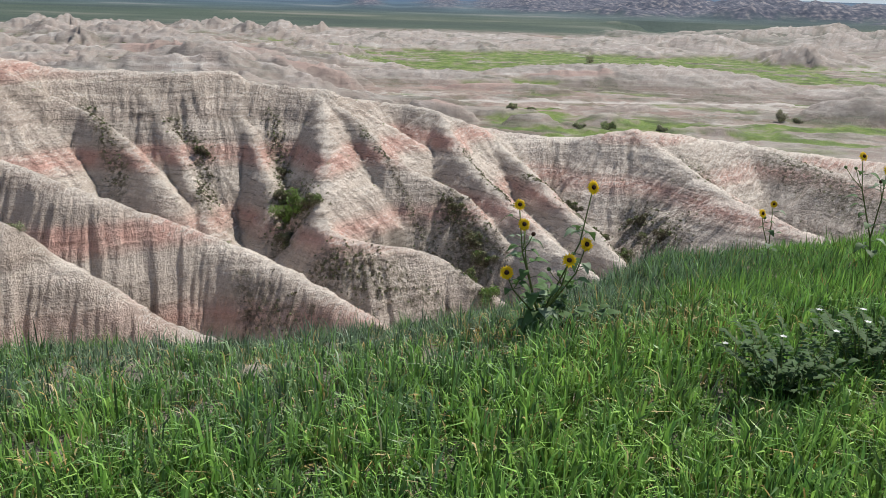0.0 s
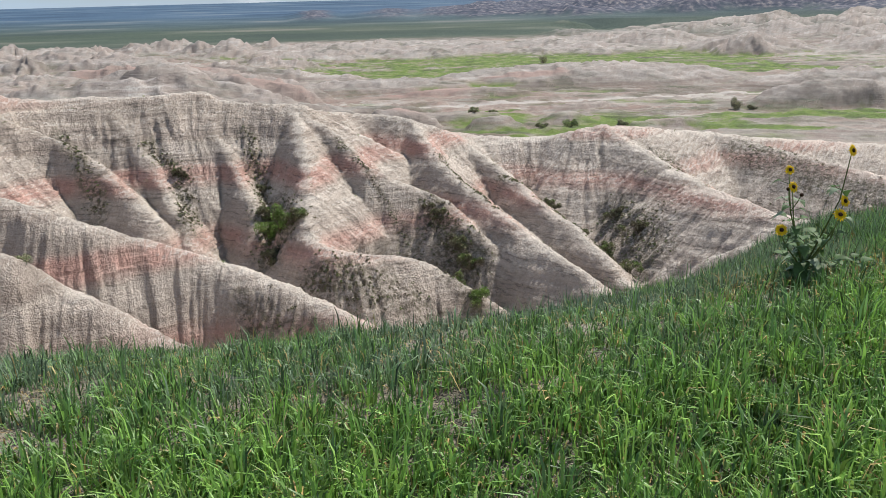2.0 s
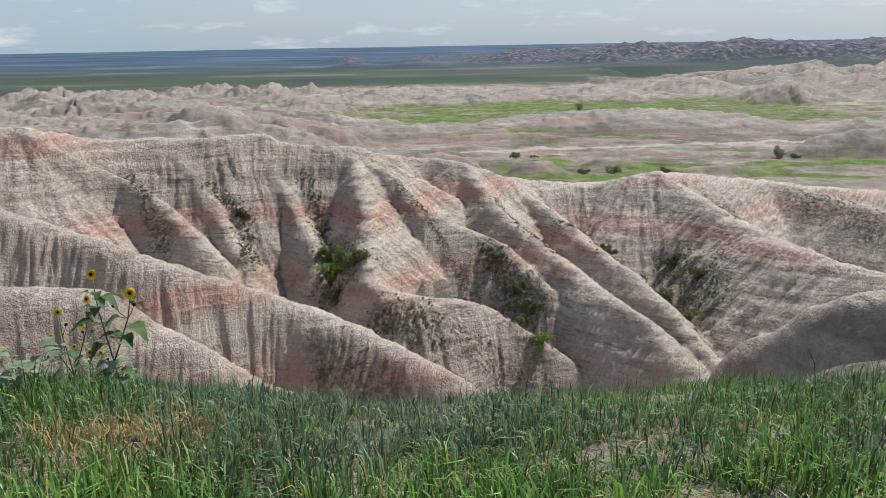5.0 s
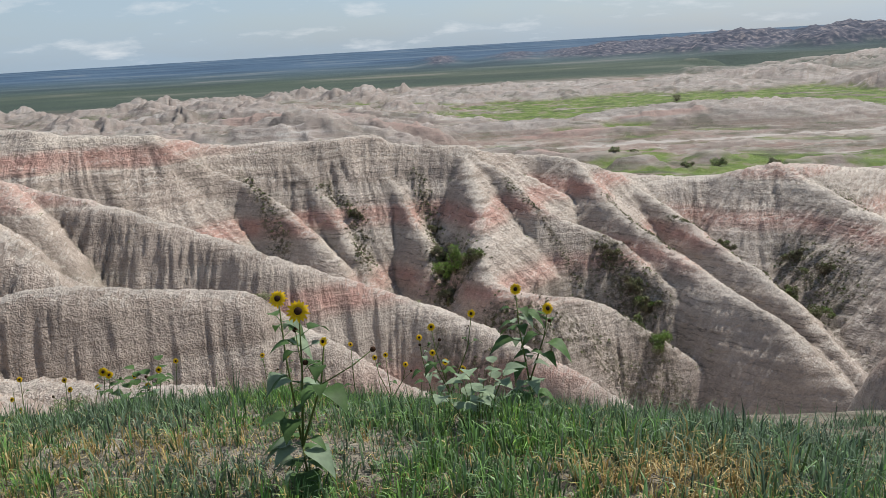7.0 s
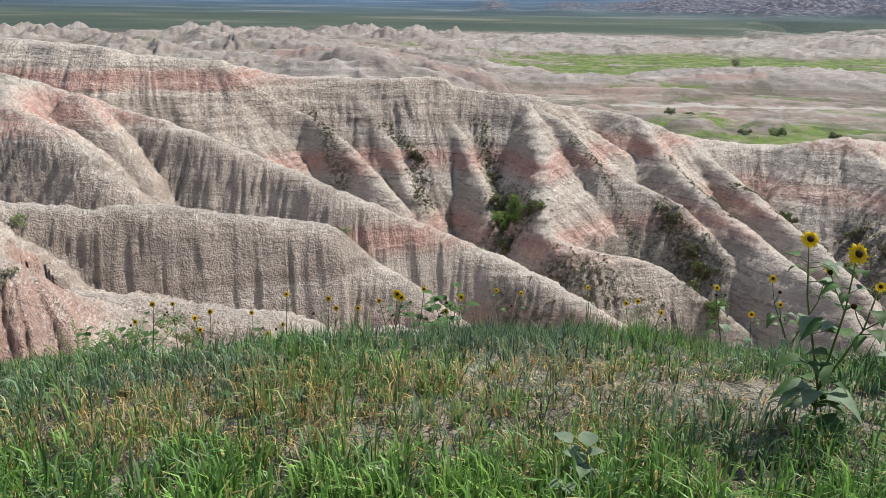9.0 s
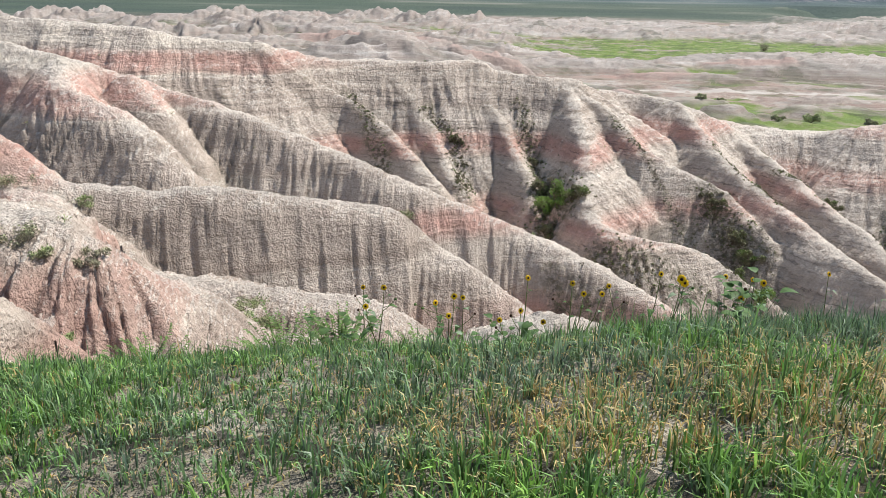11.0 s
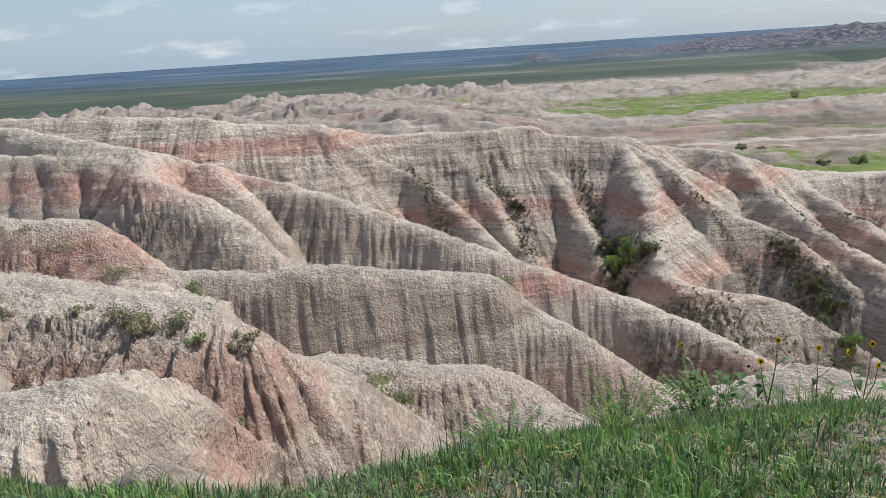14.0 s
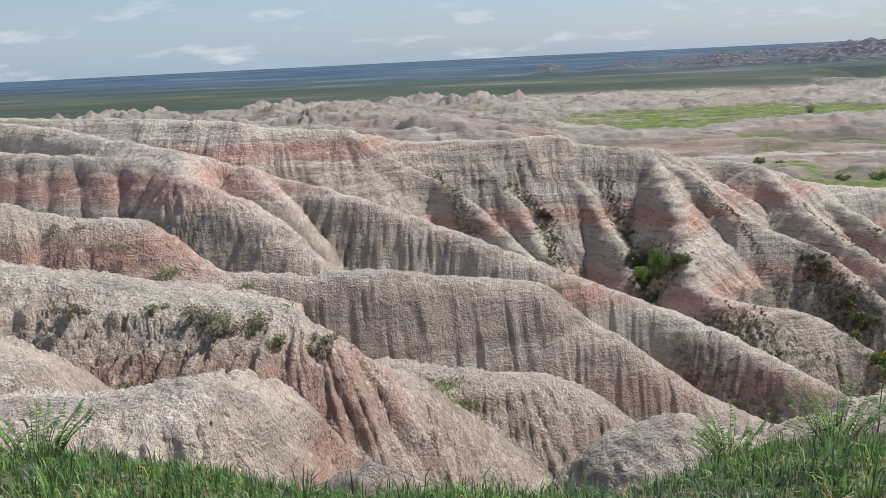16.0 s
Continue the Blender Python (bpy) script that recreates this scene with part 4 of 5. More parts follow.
def turf_on_shelf():
    r = np.random.RandomState(21)
    n = 60000  # tufts
    x, y = r.uniform(-23.5, 8.0, n), r.uniform(1.15, 9.5, n)
    b = brink(x)
    keep = y < b + np.where(x < -15.5, 1.8, 2.6)
    lush = step(-2.5, 0.5, x + 0.8 * (2.2 - y))  # thick bright turf at the start of the walk
    patch = LA.fbm(x * 0.9, y * 0.9, 3)
    # worn spots where the soil shows through
    bare = np.zeros(n)
    for bx, by, bw, bd in ((-1.5, 2.75, 0.75, 0.16), (-2.6, 2.9, 0.6, 0.2), (0.1, 2.75, 0.4, 0.1), (-8.5, 2.85, 0.10, 0.12), (-9.3, 2.65, 0.09, 0.12), (-8.7, 2.5, 0.14, 0.07), (-3.6, 2.6, 0.5, 0.15), (-5.3, 2.5, 0.5, 0.15), (-12.6, 2.6, 0.4, 0.12)):
        bare = np.maximum(bare, np.exp(-(((x - bx) / bw) ** 2) - ((y - by) / bd) ** 2))
    keep &= r.rand(n) < np.clip(0.86 + 0.36 * patch + 0.4 * lush + 0.15 * step(-10, -12, x) - 0.85 * bare, 0.08, 1) * np.where(y > b + 1.2, 0.45, 1.0)
    x, y, lush, patch = x[keep], y[keep], lush[keep], patch[keep]
    n = len(x)

    def spot(cx, cy, w, d):
        return np.exp(-(((x - cx) / w) ** 2) - ((y - cy) / d) ** 2)

    dry_zone = spot(-10.1, 3.4, 1.6, 0.45) * (0.6 + 0.8 * np.clip(LB.fbm(x * 1.3, y * 2.2, 2) + 0.4, 0, 1)) + 0.8 * spot(-9.0, 4.0, 0.9, 0.35) + 1.8 * spot(-6.4, 3.4, 0.42, 0.32) + 0.7 * spot(0.9, 4.3, 1.0, 0.4) + 0.7 * spot(-11.4, 3.2, 0.6, 0.3)
    lush = np.maximum(lush, 0.7 * step(3.2, 2.4, y) * step(-13.5, -11.5, x))
    blue = step(0.25, -0.45, LB.fbm(x * 0.45, y * 0.6 + 3, 2) + 0.6 * lush - 0.16 * (y - 3.0))
    blue = blue * (1 - 0.65 * step(-10.5, -12.5, x))
    tall = np.clip((0.125 + 0.06 * patch + 0.035 * lush) * np.exp(0.36 * r.randn(n)) * np.where(y > 4.2, 0.85, 1.0) * (1 - 0.22 * step(-10.5, -12.5, x)), 0.05, 0.26)
    tone = np.clip(0.42 + 0.33 * lush - 0.40 * blue + 0.15 * patch + 0.15 * r.randn(n), 0, 1)
    size = r.uniform(0.03, 0.09, n) * (1 + 0.3 * lush)
    dry = np.clip(0.05 + 0.62 * dry_zone + 0.10 * r.randn(n), 0.02, 0.85)
    per = np.clip((15 + 6 * lush + 4 * r.randn(n)), 6, 30).astype(int)
    k = np.repeat(np.arange(n), per)
    m = len(k)
    a, d = r.rand(m) * 2 * np.pi, np.sqrt(r.rand(m))
    px, py = x[k] + np.cos(a) * d * size[k], y[k] + np.sin(a) * d * size[k]
    way = a + 0.7 * r.randn(m)
    lean = np.clip(0.12 + 0.5 * d * r.rand(m) + 0.24 * np.abs(r.randn(m)), 0, 1.05)
    h = tall[k] * (1.12 - 0.35 * d) * r.uniform(0.55, 1.2, m)
    w = r.uniform(0.0048, 0.0118, m) * (0.85 + 0.3 * lush[k]) * np.where(py > 4.6, 1.5, 1.0)
    t = np.clip(tone[k] + 0.10 * r.randn(m), 0, 1)
    old = r.rand(m) < dry[k]
    g = ~old
    ob = new("grass", blades("grass", px[g], py[g], h[g], w[g], lean[g], way[g], t[g], GRASS, 4))
    tagged(ob, "dense green prairie grass on the slope's edge", "grass", kind="stuff")
    # straw: standing stalks and litter on the soil
    q = 17000
    lx, ly = r.uniform(-22.5, 6.5, q), r.uniform(1.15, 5.2, q)
    px, py = np.concatenate([px[old], lx]), np.concatenate([py[old], ly])
    h2 = np.concatenate([h[old] * 0.85, r.uniform(0.05, 0.14, q)])
    w2 = np.concatenate([w[old] * 0.85, r.uniform(0.002, 0.005, q)])
    l2 = np.concatenate([np.clip(lean[old] * 1.4, 0, 1.1), r.uniform(0.95, 1.25, q)])
    ob = new("dry_grass", blades("dry_grass", px, py, h2, w2, l2, r.rand(len(px)) * 6.283, r.rand(len(px)), STRAW, 5))
    tagged(ob, "straw coloured dry grass among the green", "dry grass", kind="stuff")


turf_on_shelf()


# ---- small helpers for built things ----
def part(name, bm, material, parent, label=""):
    """One mesh object under a thing or a part."""
    me = bpy.data.meshes.new(name)
    bm.to_mesh(me)
    bm.free()
    for p in me.polygons:
        p.use_smooth = True
    me.materials.append(material)
    ob = new(name, me)
    ob.parent = parent
    if label:
        tagged(ob, label)
    return ob


def thing(name, at, label, category, group=""):
    ob = new(name)
    ob.empty_display_size = 0.1
    ob.matrix_world = pose(*at)
    return tagged(ob, label, category, group)


def tube(bm, pts, radii, sides=6):
    """A tapered tube along points."""
    rings = []
    for k, p in enumerate(pts):
        p = Vector(p)
        d = Vector(pts[min(k + 1, len(pts) - 1)]) - Vector(pts[max(k - 1, 0)])
        q = d.to_track_quat("Z", "Y")
        rings.append([bm.verts.new(p + q @ Vector((radii[k] * math.cos(2 * math.pi * s / sides), radii[k] * math.sin(2 * math.pi * s / sides), 0))) for s in range(sides)])
    for a, b in zip(rings, rings[1:]):
        for s in range(sides):
            bm.faces.new((a[s], a[(s + 1) % sides], b[(s + 1) % sides], b[s]))
    bm.faces.new(rings[0][::-1])
    bm.faces.new(rings[-1])


def plain_mat(name, color, rough=0.6, scale=40.0, depth=0.35, through_=0.0):
    """A surface of one colour with grain at two scales."""
    m, nt, bsdf = mat(name)
    tc = node(nt, "TexCoord")
    n1 = node(nt, "TexNoise", Scale=scale, Detail=5.0)
    nt.links.new(tc.outputs["Object"], n1.inputs["Vector"])
    info = node(nt, "ObjectInfo")
    c = mixed(nt, depth, color, ramp(nt, n1.outputs["Fac"], [(0.3, 0.35), (0.7, 1.5)]), "MULTIPLY")
    k = calc(nt, "MULTIPLY_ADD", info.outputs["Random"], 0.4, 0.8)
    c = mixed(nt, 1.0, c, k, "MULTIPLY")
    nt.links.new(c, bsdf.inputs["Base Color"])
    bsdf.inputs["Roughness"].default_value = rough
    bsdf.inputs["Specular IOR Level"].default_value = 0.15
    if through_:
        tr = node(nt, "BsdfTranslucent")
        nt.links.new(c, tr.inputs["Color"])
        mx = nt.nodes.new("ShaderNodeMixShader")
        mx.inputs[0].default_value = through_
        nt.links.new(bsdf.outputs[0], mx.inputs[1])
        nt.links.new(tr.outputs[0], mx.inputs[2])
        nt.links.new(mx.outputs[0], nt.nodes["Material Output"].inputs["Surface"])
    return m


STEM = plain_mat("hairy_stem", (0.12, 0.15, 0.05), 0.7)
LEAF = plain_mat("sunflower_leaf", (0.085, 0.15, 0.05), 0.55, 30, 0.4, 0.3)
PALE_LEAF = plain_mat("dusty_leaf", (0.24, 0.31, 0.20), 0.6, 30, 0.3, 0.3)
PETAL = plain_mat("yellow_petal", (0.80, 0.52, 0.015), 0.5, 60, 0.15, 0.35)
DISC = plain_mat("seed_disc", (0.045, 0.022, 0.012), 0.9, 200, 0.6)
SEPAL = plain_mat("sepal", (0.10, 0.16, 0.05), 0.6)
FRESH_LEAF = plain_mat("fresh_leaf", (0.17, 0.27, 0.085), 0.55, 30, 0.35, 0.4)
DARK_LEAF = plain_mat("dark_leaf", (0.06, 0.115, 0.035), 0.65, 30, 0.4, 0.25)
WHITE_PETAL = plain_mat("white_petal", (0.75, 0.75, 0.70), 0.5, 60, 0.1, 0.3)
WOOD = plain_mat("twig", (0.13, 0.10, 0.075), 0.85, 60)


def leaf_shape(bm, base, way, size, droop, r, heart=True):
    """A leaf with a folded midrib, hanging a little at the tip."""
    way = Vector(way).normalized()
    side = way.cross(Vector((0, 0, 1)))
    side = side.normalized() if side.length > 1e-3 else Vector((1, 0, 0))
    up = side.cross(way).normalized()
    rows = [(0.0, 0.10), (0.16, 0.62 if heart else 0.3), (0.38, 0.72 if heart else 0.42), (0.62, 0.50), (0.84, 0.22), (1.0, 0.0)]
    mids, lefts, rights = [], [], []
    for t, w in rows:
        c = Vector(base) + way * size * t - Vector((0, 0, 1)) * droop * size * t * t
        mids.append(bm.verts.new(c))
        j = 1 + 0.12 * (r.rand() - 0.5)
        lefts.append(bm.verts.new(c + side * w * size * 0.5 * j + up * w * size * 0.13))
        rights.append(bm.verts.new(c - side * w * size * 0.5 * j + up * w * size * 0.13))
    for k in range(len(rows) - 1):
        bm.faces.new((mids[k], mids[k + 1], lefts[k + 1], lefts[k]))
        bm.faces.new((mids[k], rights[k], rights[k + 1], mids[k + 1]))


def sunflower_head(parent, at, facing, size, r, bud=False):
    """A head of rays round a dark disc, or a closed bud."""
    q = Vector(facing).to_track_quat("Z", "Y").to_matrix().to_4x4()
    m = Matrix.Translation(at) @ q
    if bud:
        bm = bmesh.new()
        bmesh.ops.create_uvsphere(bm, u_segments=9, v_segments=7, radius=size * 0.22)
        bm.transform(m @ Matrix.Diagonal((1, 1, 0.85, 1)))
        return part("bud", bm, DISC if r.rand() < 0.6 else SEPAL, parent, "closed dark bud")
    bm = bmesh.new()
    bmesh.ops.create_uvsphere(bm, u_segments=12, v_segments=8, radius=size * 0.165)
    for v in bm.verts:
        v.co.z = v.co.z * 0.42 + 0.004
        v.co *= 1 + 0.05 * r.rand()
    bm.transform(m)
    disc = part("flower_disc", bm, DISC, parent, "dark brown seed disc")
    bm = bmesh.new()
    n = r.randint(15, 20)
    for k in range(n):
        a = 2 * math.pi * (k + 0.3 * r.rand()) / n
        ln, wd, tip = size * (0.46 + 0.09 * r.rand()), size * 0.08, size * (0.02 - 0.16 * r.rand())
        ca, sa = math.cos(a), math.sin(a)
        rows = [(0.12 * size, 0.5 * wd, -0.002), (0.24 * size, wd, 0.006), (0.38 * size, wd * 0.85, 0.3 * tip), (ln, 0.0, tip)]
        prev = None
        for d, w, z in rows:
            if w:
                cur = (bm.verts.new((ca * d - sa * w, sa * d + ca * w, z)), bm.verts.new((ca * d + sa * w, sa * d - ca * w, z)))
            else:
                cur = (bm.verts.new((ca * d, sa * d, z)),)
            if prev:
                bm.faces.new((*prev, *cur[::-1]))
            prev = cur
    bm.transform(m)
    part("petals", bm, PETAL, disc, "bright yellow ray petals")
    bm = bmesh.new()
    bmesh.ops.create_cone(bm, cap_ends=True, segments=9, radius1=size * 0.05, radius2=size * 0.19, depth=size * 0.12)
    bm.transform(m @ Matrix.Translation((0, 0, -size * 0.075)))
    part("calyx", bm, SEPAL, disc)
    return disc


def sunflower(heads, leaves, seed, leaf_size=0.11, buds=1):
    """A branching wild sunflower: base under its heads, one stem, a branch to each head."""
    r = np.random.RandomState(seed)
    bx = float(np.mean([h[0] for h in heads])) + 0.04 * r.randn()
    by = float(np.mean([h[1] for h in heads])) + 0.04 * r.randn()
    bz = float(shelf(np.array([bx]), np.array([by]))[0]) - 0.02
    ob = thing("sunflower", (bx, by, bz), "wild sunflower in bloom with yellow heads and broad leaves" if len(heads) > 1 else "slender wild sunflower with one yellow head", "sunflower", "wild sunflowers")
    loc = [Vector((h[0] - bx, h[1] - by, h[2] - bz)) for h in heads]
    low, top = min(p.z for p in loc), max(loc, key=lambda p: p.z)
    fork = Vector((0.15 * top.x, 0.15 * top.y, max(0.32 * low, 0.1)))
    thick = 0.0035 + 0.005 * min(top.z, 1.0)
    bm = bmesh.new()
    tube(bm, [(0, 0, 0), fork * 0.5 + Vector((0.01, 0, 0)), fork], [thick, thick * 0.9, thick * 0.8], 7)
    part("stem", bm, STEM, ob)
    paths = []
    for k, p in enumerate(loc):
        bm = bmesh.new()
        mid = fork.lerp(p, 0.55) + Vector((0.25 * (p.x - fork.x), 0.25 * (p.y - fork.y), 0.03))
        end = p - Vector((0, -0.012, 0.012))
        tube(bm, [fork, mid, end], [thick * 0.75, thick * 0.55, thick * 0.4], 6)
        part("branch", bm, STEM, ob)
        paths.append((fork, mid, end))
        size = heads[k][3] if len(heads[k]) > 3 else 0.058
        face = Vector((0.35 * r.randn() + 0.15, -1.0, 0.35 + 0.3 * r.rand()))
        sunflower_head(ob, p, face, size, r)
    for k in range(buds):
        f, mid, end = paths[r.randint(len(paths))]
        p = mid.lerp(end, 0.3) + Vector((0.10 * r.randn(), 0.04 * r.randn(), 0.02 + 0.06 * r.rand()))
        bm = bmesh.new()
        tube(bm, [mid, mid.lerp(p, 0.6) + Vector((0, 0, -0.01)), p], [thick * 0.4, thick * 0.35, thick * 0.3], 5)
        part("branch", bm, STEM, ob)
        sunflower_head(ob, p, (0.5 * r.randn(), -0.6, 0.7), 0.06, r, bud=True)
    for k in range(int(leaves * 2.3)):
        f, mid, end = paths[r.randint(len(paths))]
        s = r.rand()
        base = Vector((0, 0, 0)).lerp(fork, 0.4 + 0.6 * s) if k % 3 == 0 else f.lerp(mid, s) if k % 3 == 1 else mid.lerp(end, 0.7 * s)
        a = 2.4 * k + r.rand()
        way = Vector((math.cos(a), math.sin(a), 0.35))
        stalk = base + way.normalized() * 0.05
        bm = bmesh.new()
        tube(bm, [base, stalk], [0.0022, 0.0018], 4)
        leaf_shape(bm, stalk, way, leaf_size * (0.6 + 0.7 * r.rand()) * (0.75 if k % 3 == 2 else 1.0), 0.5 + 0.6 * r.rand(), r)
        part("leaf", bm, LEAF if r.rand() < 0.7 else PALE_LEAF, ob)
    return ob


S = 0.085
SUNFLOWERS = [
    ([(0.86, 4.32, 0.57, S), (0.46, 4.32, 0.46, 0.07), (0.49, 4.31, 0.35, 0.08), (0.40, 4.23, 0.09, S), (0.73, 4.15, 0.20, S), (0.85, 4.32, 0.24, 0.09)], 34, 0.11, 5),
    ([(3.17, 5.56, 0.45, S), (3.07, 5.73, 0.52, 0.08)], 12, 0.10, 3),
    ([(2.49, 5.93, 0.02, 0.08), (2.59, 5.99, 0.08, 0.06)], 5, 0.07, 1),
    ([(-7.98, 3.40, 0.50, 0.10), (-8.12, 3.58, 0.50, 0.085), (-7.88, 3.38, 0.37, 0.045)], 20, 0.13, 3),
    ([(-7.08, 4.86, 0.11, 0.075), (-6.89, 4.96, -0.05, 0.08)], 16, 0.14, 2),
    ([(-7.39, 5.45, -0.24, 0.06), (-7.69, 5.62, -0.39, 0.06), (-7.67, 5.43, -0.51, 0.05)], 8, 0.09, 1),
    ([(-7.89, 6.42, -0.77)], 5, 0.08, 2), ([(-7.66, 6.16, -0.88)], 4, 0.07, 0), ([(-7.48, 5.59, -0.70)], 3, 0.06, 0),
    ([(-8.38, 7.51, -1.35), (-8.49, 7.52, -1.38), (-8.17, 7.38, -1.40)], 6, 0.08, 1), ([(-8.84, 8.05, -1.44)], 3, 0.07, 0),
    ([(-9.53, 8.05, -1.55), (-9.79, 8.03, -1.53)], 6, 0.08, 1), ([(-10.47, 7.45, -1.34), (-10.93, 7.46, -1.50)], 5, 0.08, 1),
    ([(-13.48, 8.06, -1.95)], 7, 0.09, 1), ([(-12.32, 7.53, -1.76)], 5, 0.08, 1),
    ([(-11.65, 6.76, -1.21), (-11.70, 6.76, -1.52), (-11.89, 6.86, -1.67)], 9, 0.10, 3), ([(-11.27, 6.84, -1.26), (-11.17, 6.74, -1.31), (-11.01, 6.92, -1.37), (-11.50, 6.76, -1.61)], 9, 0.09, 4),
    ([(-10.47, 6.13, -0.89, 0.08), (-10.44, 6.16, -0.93, 0.07)], 8, 0.09, 1), ([(-9.92, 5.98, -0.82), (-10.05, 6.02, -0.97)], 9, 0.10, 1),
    ([(-12.87, 6.54, -1.31), (-13.01, 6.45, -1.46)], 6, 0.09, 2), ([(-12.23, 6.37, -1.27), (-12.39, 6.39, -1.35), (-12.24, 6.17, -1.36)], 7, 0.09, 2),
]
for n_, (heads_, leaves_, leaf_, buds_) in enumerate(SUNFLOWERS):
    sunflower(heads_, leaves_, 100 + n_, leaf_, buds_)


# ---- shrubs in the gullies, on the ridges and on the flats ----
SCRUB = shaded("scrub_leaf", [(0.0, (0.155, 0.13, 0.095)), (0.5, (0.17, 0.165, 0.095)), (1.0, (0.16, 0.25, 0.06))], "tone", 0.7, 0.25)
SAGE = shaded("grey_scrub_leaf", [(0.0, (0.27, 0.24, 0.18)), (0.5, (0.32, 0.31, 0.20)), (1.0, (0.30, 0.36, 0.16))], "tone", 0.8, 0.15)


def ground_at(x, y):
    z = land(np.asarray(x, float), np.asarray(y, float))[0]
    return z


def leaf_cloud(name, centres, radii, count, size, tones, material, seed):
    """Many small leaves in uneven clumps: centres and radii of the clumps, leaves for each, leaf size."""
    r = np.random.RandomState(seed)
    c, rad = np.repeat(np.asarray(centres, float), count, 0), np.repeat(np.asarray(radii, float), count)
    n = len(c)
    d = r.randn(n, 3)
    d /= np.linalg.norm(d, axis=1)[:, None]
    lump = 0.65 + 0.5 * np.abs(LA.at(d[:, 0] * 2 + c[:, 0], d[:, 1] * 2 + d[:, 2]))
    p = c + d * (rad * lump * r.rand(n) ** 0.4)[:, None] * [1, 1, 0.85]
    u, w = r.randn(n, 3), r.randn(n, 3)
    u /= np.linalg.norm(u, axis=1)[:, None]
    w = np.cross(u, w)
    w /= np.linalg.norm(w, axis=1)[:, None]
    s = (size * r.uniform(0.5, 1.3, n))[:, None]
    v = np.stack([p - u * s, p + w * s * 0.45, p + u * s, p - w * s * 0.45], 1).reshape(-1, 3)
    q = np.arange(n)[:, None] * 4 + [0, 1, 2, 3]
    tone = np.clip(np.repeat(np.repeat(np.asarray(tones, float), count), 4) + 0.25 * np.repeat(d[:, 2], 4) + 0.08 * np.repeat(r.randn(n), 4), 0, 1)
    return mesh_from(name, v, np.zeros((0, 3), int), q, material, [("tone", tone)])


def shrub(at, width, height, tone, seed, material=SCRUB, label="dark green shrub in a clay gully", leaves=170, size=0.12):
    """A shrub: some stems and a loose crown."""
    r = np.random.RandomState(seed)
    ob = thing("shrub", at, label, "shrub", "shrubs on the slopes")
    for k in range(4):
        a = 2 * math.pi * k / 4 + r.rand()
        bm = bmesh.new()
        e = Vector((math.cos(a) * width * 0.28, math.sin(a) * width * 0.28, height * 0.55))
        tube(bm, [(0, 0, -0.1), e * 0.5 + Vector((0, 0, 0.05 * height)), e], [0.03 * height, 0.02 * height, 0.01 * height], 5)
        part("stem", bm, WOOD, ob)
    m = 9
    cs = np.stack([r.randn(m) * width * 0.24, r.randn(m) * width * 0.24, height * r.uniform(0.12, 0.8, m)], -1)
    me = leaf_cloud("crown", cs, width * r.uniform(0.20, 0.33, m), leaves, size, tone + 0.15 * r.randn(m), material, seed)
    crown = new("crown", me)
    crown.parent = ob
    return ob


def put_shrubs(rows, **kw):
    xs, ys = np.array([q[0] for q in rows], float), np.array([q[1] for q in rows], float)
    zs = ground_at(xs, ys)
    for k, (q, z) in enumerate(zip(rows, zs)):
        shrub((q[0], q[1], float(z) - 0.05), q[2], q[3], q[4], 300 + k + int(abs(q[0]) * 7), **kw)


# the big green one in the main gully, and its company
put_shrubs([(-12.9, 70.6, 2.7, 3.0, 0.95), (-13.8, 72.4, 2.0, 2.2, 0.8), (-11.6, 69.8, 2.0, 1.8, 0.55), (-14.4, 74.6, 1.8, 1.9, 0.4), (-13.6, 68.6, 2.2, 1.5, 0.35), (-15.4, 79.5, 1.0, 0.9, 0.3), (-23.4, 79.0, 1.2, 1.0, 0.25),
            (3.4, 75.2, 2.3, 2.0, 0.35), (4.9, 73.2, 2.3, 1.9, 0.5), (1.6, 77.6, 1.7, 1.6, 0.25), (3.4, 69.6, 2.2, 1.6, 0.7), (4.6, 67.0, 2.4, 1.4, 0.75), (1.8, 71.2, 1.6, 1.3, 0.35), 
            (20.0, 80.8, 2.0, 1.6, 0.4), (18.0, 84.2, 2.0, 1.6, 0.3), (15.6, 87.8, 1.8, 1.5, 0.35), (21.6, 77.0, 2.4, 1.6, 0.5), (24.6, 84.2, 2.0, 1.6, 0.3), (23.4, 89.6, 1.8, 1.4, 0.3), ])
# grey scrub hanging on the near ridges
put_shrubs([(-24.8, 17.3, 1.1, 0.42, 0.4), (-26.2, 17.2, 1.2, 0.40, 0.35), (-25.5, 16.8, 0.8, 0.30, 0.3), (-23.3, 17.5, 0.8, 0.30, 0.25), (-24.0, 17.0, 0.7, 0.25, 0.6), (-28.6, 14.8, 0.9, 0.3, 0.2), (-29.6, 17.0, 0.6, 0.25, 0.2), (-27.6, 17.6, 0.5, 0.25, 0.5), (-24.2, 11.2, 0.35, 0.15, 0.2),
            (-22.2, 14.6, 0.6, 0.4, 0.8), (-21.4, 22.2, 1.1, 0.45, 0.8), (-20.6, 21.8, 0.7, 0.3, 0.7), (-18.9, 34.9, 0.9, 0.3, 0.5), (-33.4, 27.6, 1.2, 0.4, 0.3), (-35.6, 27.4, 1.4, 0.45, 0.3), (-30.9, 28.6, 0.8, 0.4, 0.9), (-37.4, 27.2, 1.2, 0.4, 0.25)],
           material=SAGE, label="grey-green scrub rooted on a clay ridge", leaves=120, size=0.04)
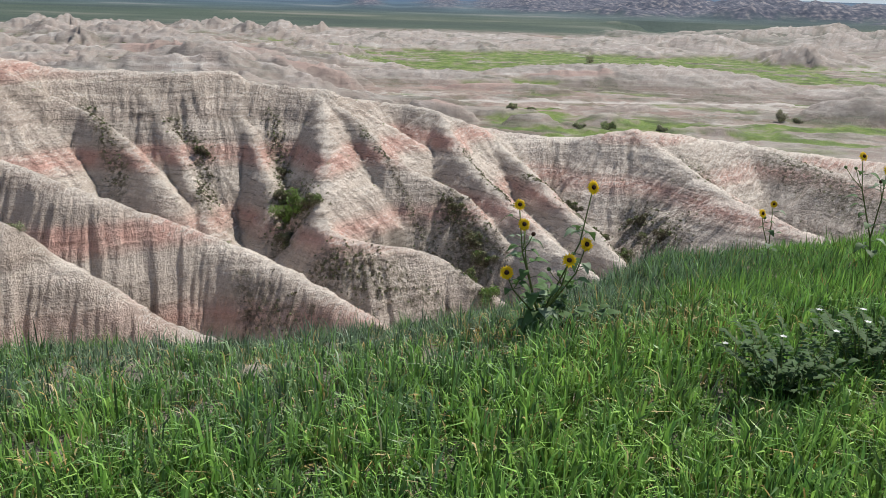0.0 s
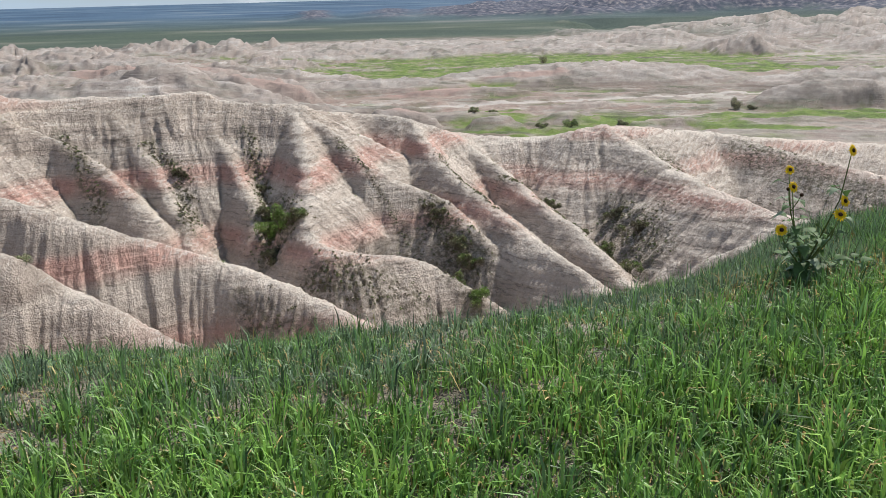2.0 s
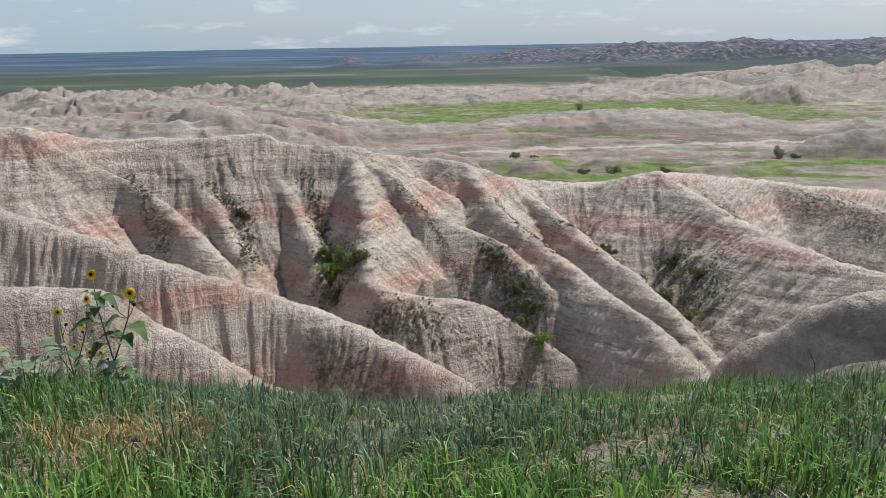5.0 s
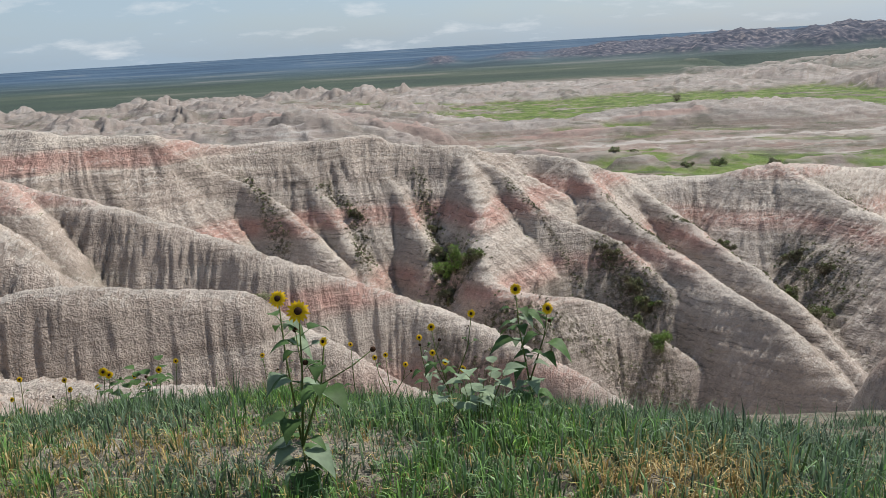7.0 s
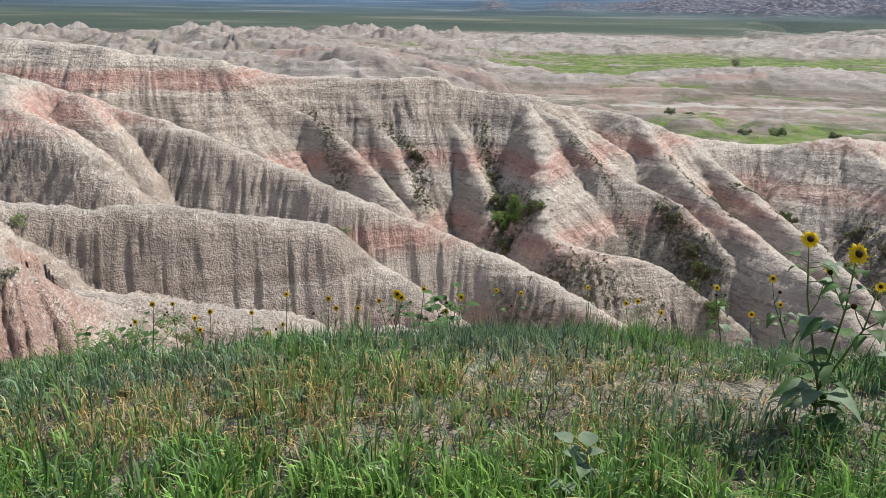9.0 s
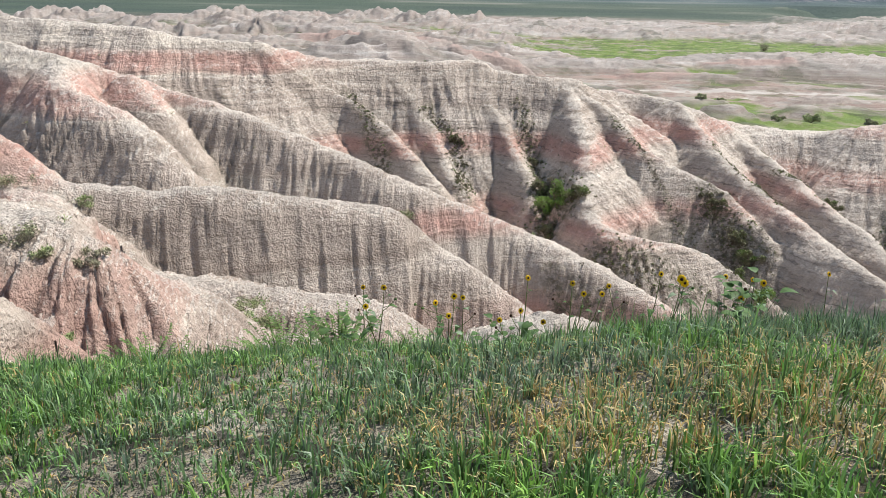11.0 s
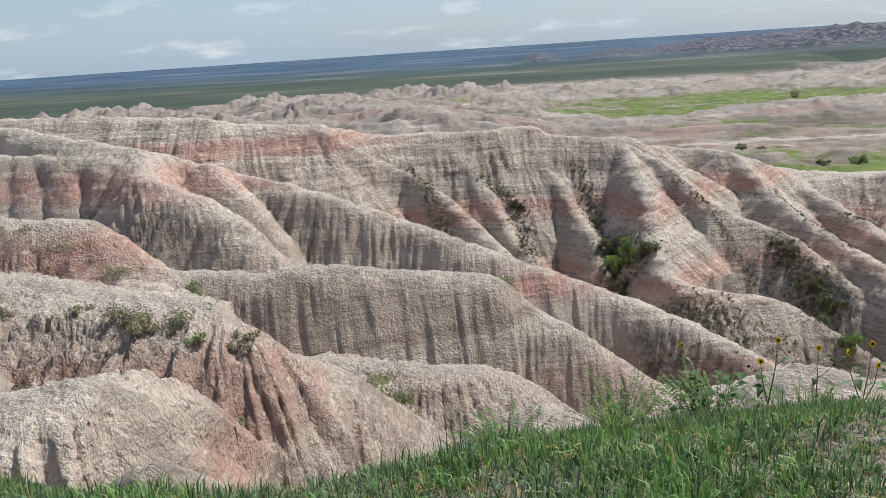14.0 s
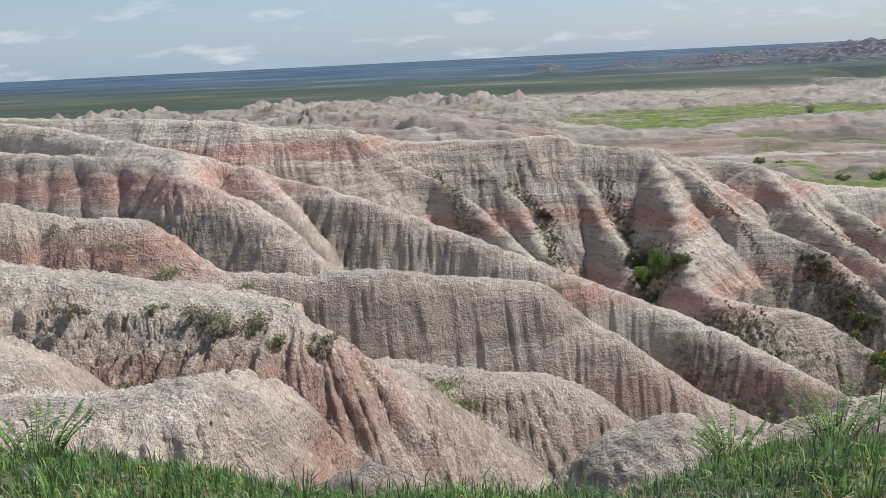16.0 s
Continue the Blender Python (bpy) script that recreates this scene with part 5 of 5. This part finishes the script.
# shrubs and a tree on the flats
put_shrubs([(43.8, 208, 3.6, 2.8, 0.75), (36.4, 210, 3.2, 1.6, 0.55), (21, 233, 3.0, 1.2, 0.5), (27, 236, 2.4, 1.0, 0.5), (106, 251, 4.4, 3.6, 0.35), (112, 252, 2.6, 1.5, 0.3), (97, 536, 8.0, 5.5, 0.15), (60, 214, 3.0, 1.6, 0.4), (-160, 420, 5, 4, 0.2), (-40, 880, 9, 6, 0.15)],
           label="dark green shrub on the grassy flat", material=SAGE, leaves=170, size=0.24)


def gully_scrub():
    """Low scrub that fills the gullies and the shaded sides of the spurs."""
    r = np.random.RandomState(8)
    xs, ys, ss = [], [], []
    for (ax, ay), (bx, by), wide, n in BRUSH:
        n = int(n * 3.0)
        t = r.rand(n)
        xs.append(ax + t * (bx - ax) + wide * 0.6 * r.randn(n))
        ys.append(ay + t * (by - ay) + wide * 0.6 * r.randn(n))
        ss.append(r.uniform(0.08, 0.26, n) * (0.6 + 0.2 * wide))
    x, y, s = (np.concatenate(a) for a in (xs, ys, ss))
    z = ground_at(x, y)
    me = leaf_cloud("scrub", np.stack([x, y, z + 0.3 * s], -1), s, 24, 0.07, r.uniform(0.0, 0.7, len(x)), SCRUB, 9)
    tagged(new("scrub", me), "low dark scrub along gullies and shaded clay slopes", "scrub", kind="stuff")
    # sparse tufts dotted over the near ridges
    n = 420
    x, y = r.uniform(-60, 40, n), r.uniform(17, 110, n)
    z = ground_at(x, y)
    s = r.uniform(0.08, 0.25, n) * (1 + y / 120)
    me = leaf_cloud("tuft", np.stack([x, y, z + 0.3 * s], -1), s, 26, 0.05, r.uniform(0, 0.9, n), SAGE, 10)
    tagged(new("tuft", me), "sparse grey-green tufts on bare clay", "tuft", kind="stuff")


gully_scrub()


# ---- leafy weeds in the turf ----
def weed(x, y, height, spread, stems, seed, flowers=0, leaf=0.05, label="leafy green weed in the grass", slim=True, material=LEAF):
    r = np.random.RandomState(seed)
    z = float(shelf(np.array([x]), np.array([y]))[0])
    ob = thing("weed", (x, y, z - 0.02), label, "weed", "weeds in the turf")
    for k in range(stems):
        a = 2 * math.pi * r.rand()
        d = spread * math.sqrt(r.rand())
        h = height * (0.55 + 0.5 * r.rand())
        foot = Vector((0.3 * d * math.cos(a), 0.3 * d * math.sin(a), 0))
        tip = Vector((d * math.cos(a), d * math.sin(a), h))
        mid = foot.lerp(tip, 0.5) + Vector((0, 0, 0.12 * h))
        bm, lm = bmesh.new(), bmesh.new()
        tube(bm, [foot, mid, tip], [0.003, 0.0024, 0.0012], 4)
        stem = part("stem", bm, STEM, ob)
        for s in np.linspace(0.15, 1.0, 13) if slim else (0.5, 0.8, 1.0):
            p = foot.lerp(mid, s * 2) if s < 0.5 else mid.lerp(tip, s * 2 - 1)
            b = 7 * s + a
            leaf_shape(lm, p, (math.cos(b), math.sin(b), 0.5), leaf * (0.6 + 0.7 * r.rand()), 0.4, r, heart=not slim)
        part("foliage", lm, material, stem)
        if k < flowers:
            fm = bmesh.new()
            c = tip + Vector((0, 0, 0.01))
            for j in range(5):
                b = 2 * math.pi * j / 5
                leaf_shape(fm, c, (math.cos(b), math.sin(b), 0.35), 0.02, 0.1, r)
            part("blossom", fm, WHITE_PETAL, stem, "small white blossom")
    return ob


weed(1.62, 3.35, 0.34, 0.30, 38, 41, 4, 0.06, "dark leafy weed with small white flowers in thick grass", material=DARK_LEAF)
weed(2.15, 3.6, 0.30, 0.28, 28, 42, 5, 0.06, "dark leafy weed with small white flowers in thick grass", material=DARK_LEAF)
weed(-14.1, 7.2, 0.50, 0.55, 60, 43, 0, 0.05, "tall leafy green weed on the turf slope", material=FRESH_LEAF)
weed(-13.4, 6.9, 0.42, 0.50, 52, 44, 0, 0.05, "tall leafy green weed on the turf slope", material=FRESH_LEAF)
weed(-15.1, 6.4, 0.36, 0.45, 44, 45, 0, 0.05, "tall leafy green weed on the turf slope", material=FRESH_LEAF)
weed(-12.6, 7.0, 0.40, 0.45, 40, 46, 0, 0.05, "tall leafy green weed on the turf slope", material=FRESH_LEAF)
for k_, (x_, y_) in enumerate([(-20.4, 3.9), (-21.2, 4.2), (-19.6, 3.9), (-22.2, 4.0), (-20.9, 4.6)]):
    weed(x_, y_, 0.42, 0.40, 26, 50 + k_, 0, 0.05, "leafy green weed at the turf's edge", material=FRESH_LEAF)
weed(-9.08, 2.72, 0.24, 0.10, 4, 60, 0, 0.09, "young broad-leaved plant in the grass", slim=False, material=PALE_LEAF)
weed(-7.3, 4.3, 0.40, 0.25, 10, 61, 0, 0.11, "young broad-leaved plant in the grass", slim=False, material=PALE_LEAF)
weed(-11.9, 6.6, 0.5, 0.35, 14, 62, 0, 0.11, "young broad-leaved plant in the grass", slim=False)
weed(-13.3, 6.6, 0.5, 0.35, 12, 63, 0, 0.11, "young broad-leaved plant in the grass", slim=False)
weed(-10.0, 5.9, 0.45, 0.3, 12, 64, 0, 0.11, "young broad-leaved plant in the grass", slim=False)
weed(0.75, 4.45, 0.35, 0.3, 14, 65, 0, 0.10, "young broad-leaved plant in the grass", slim=False)
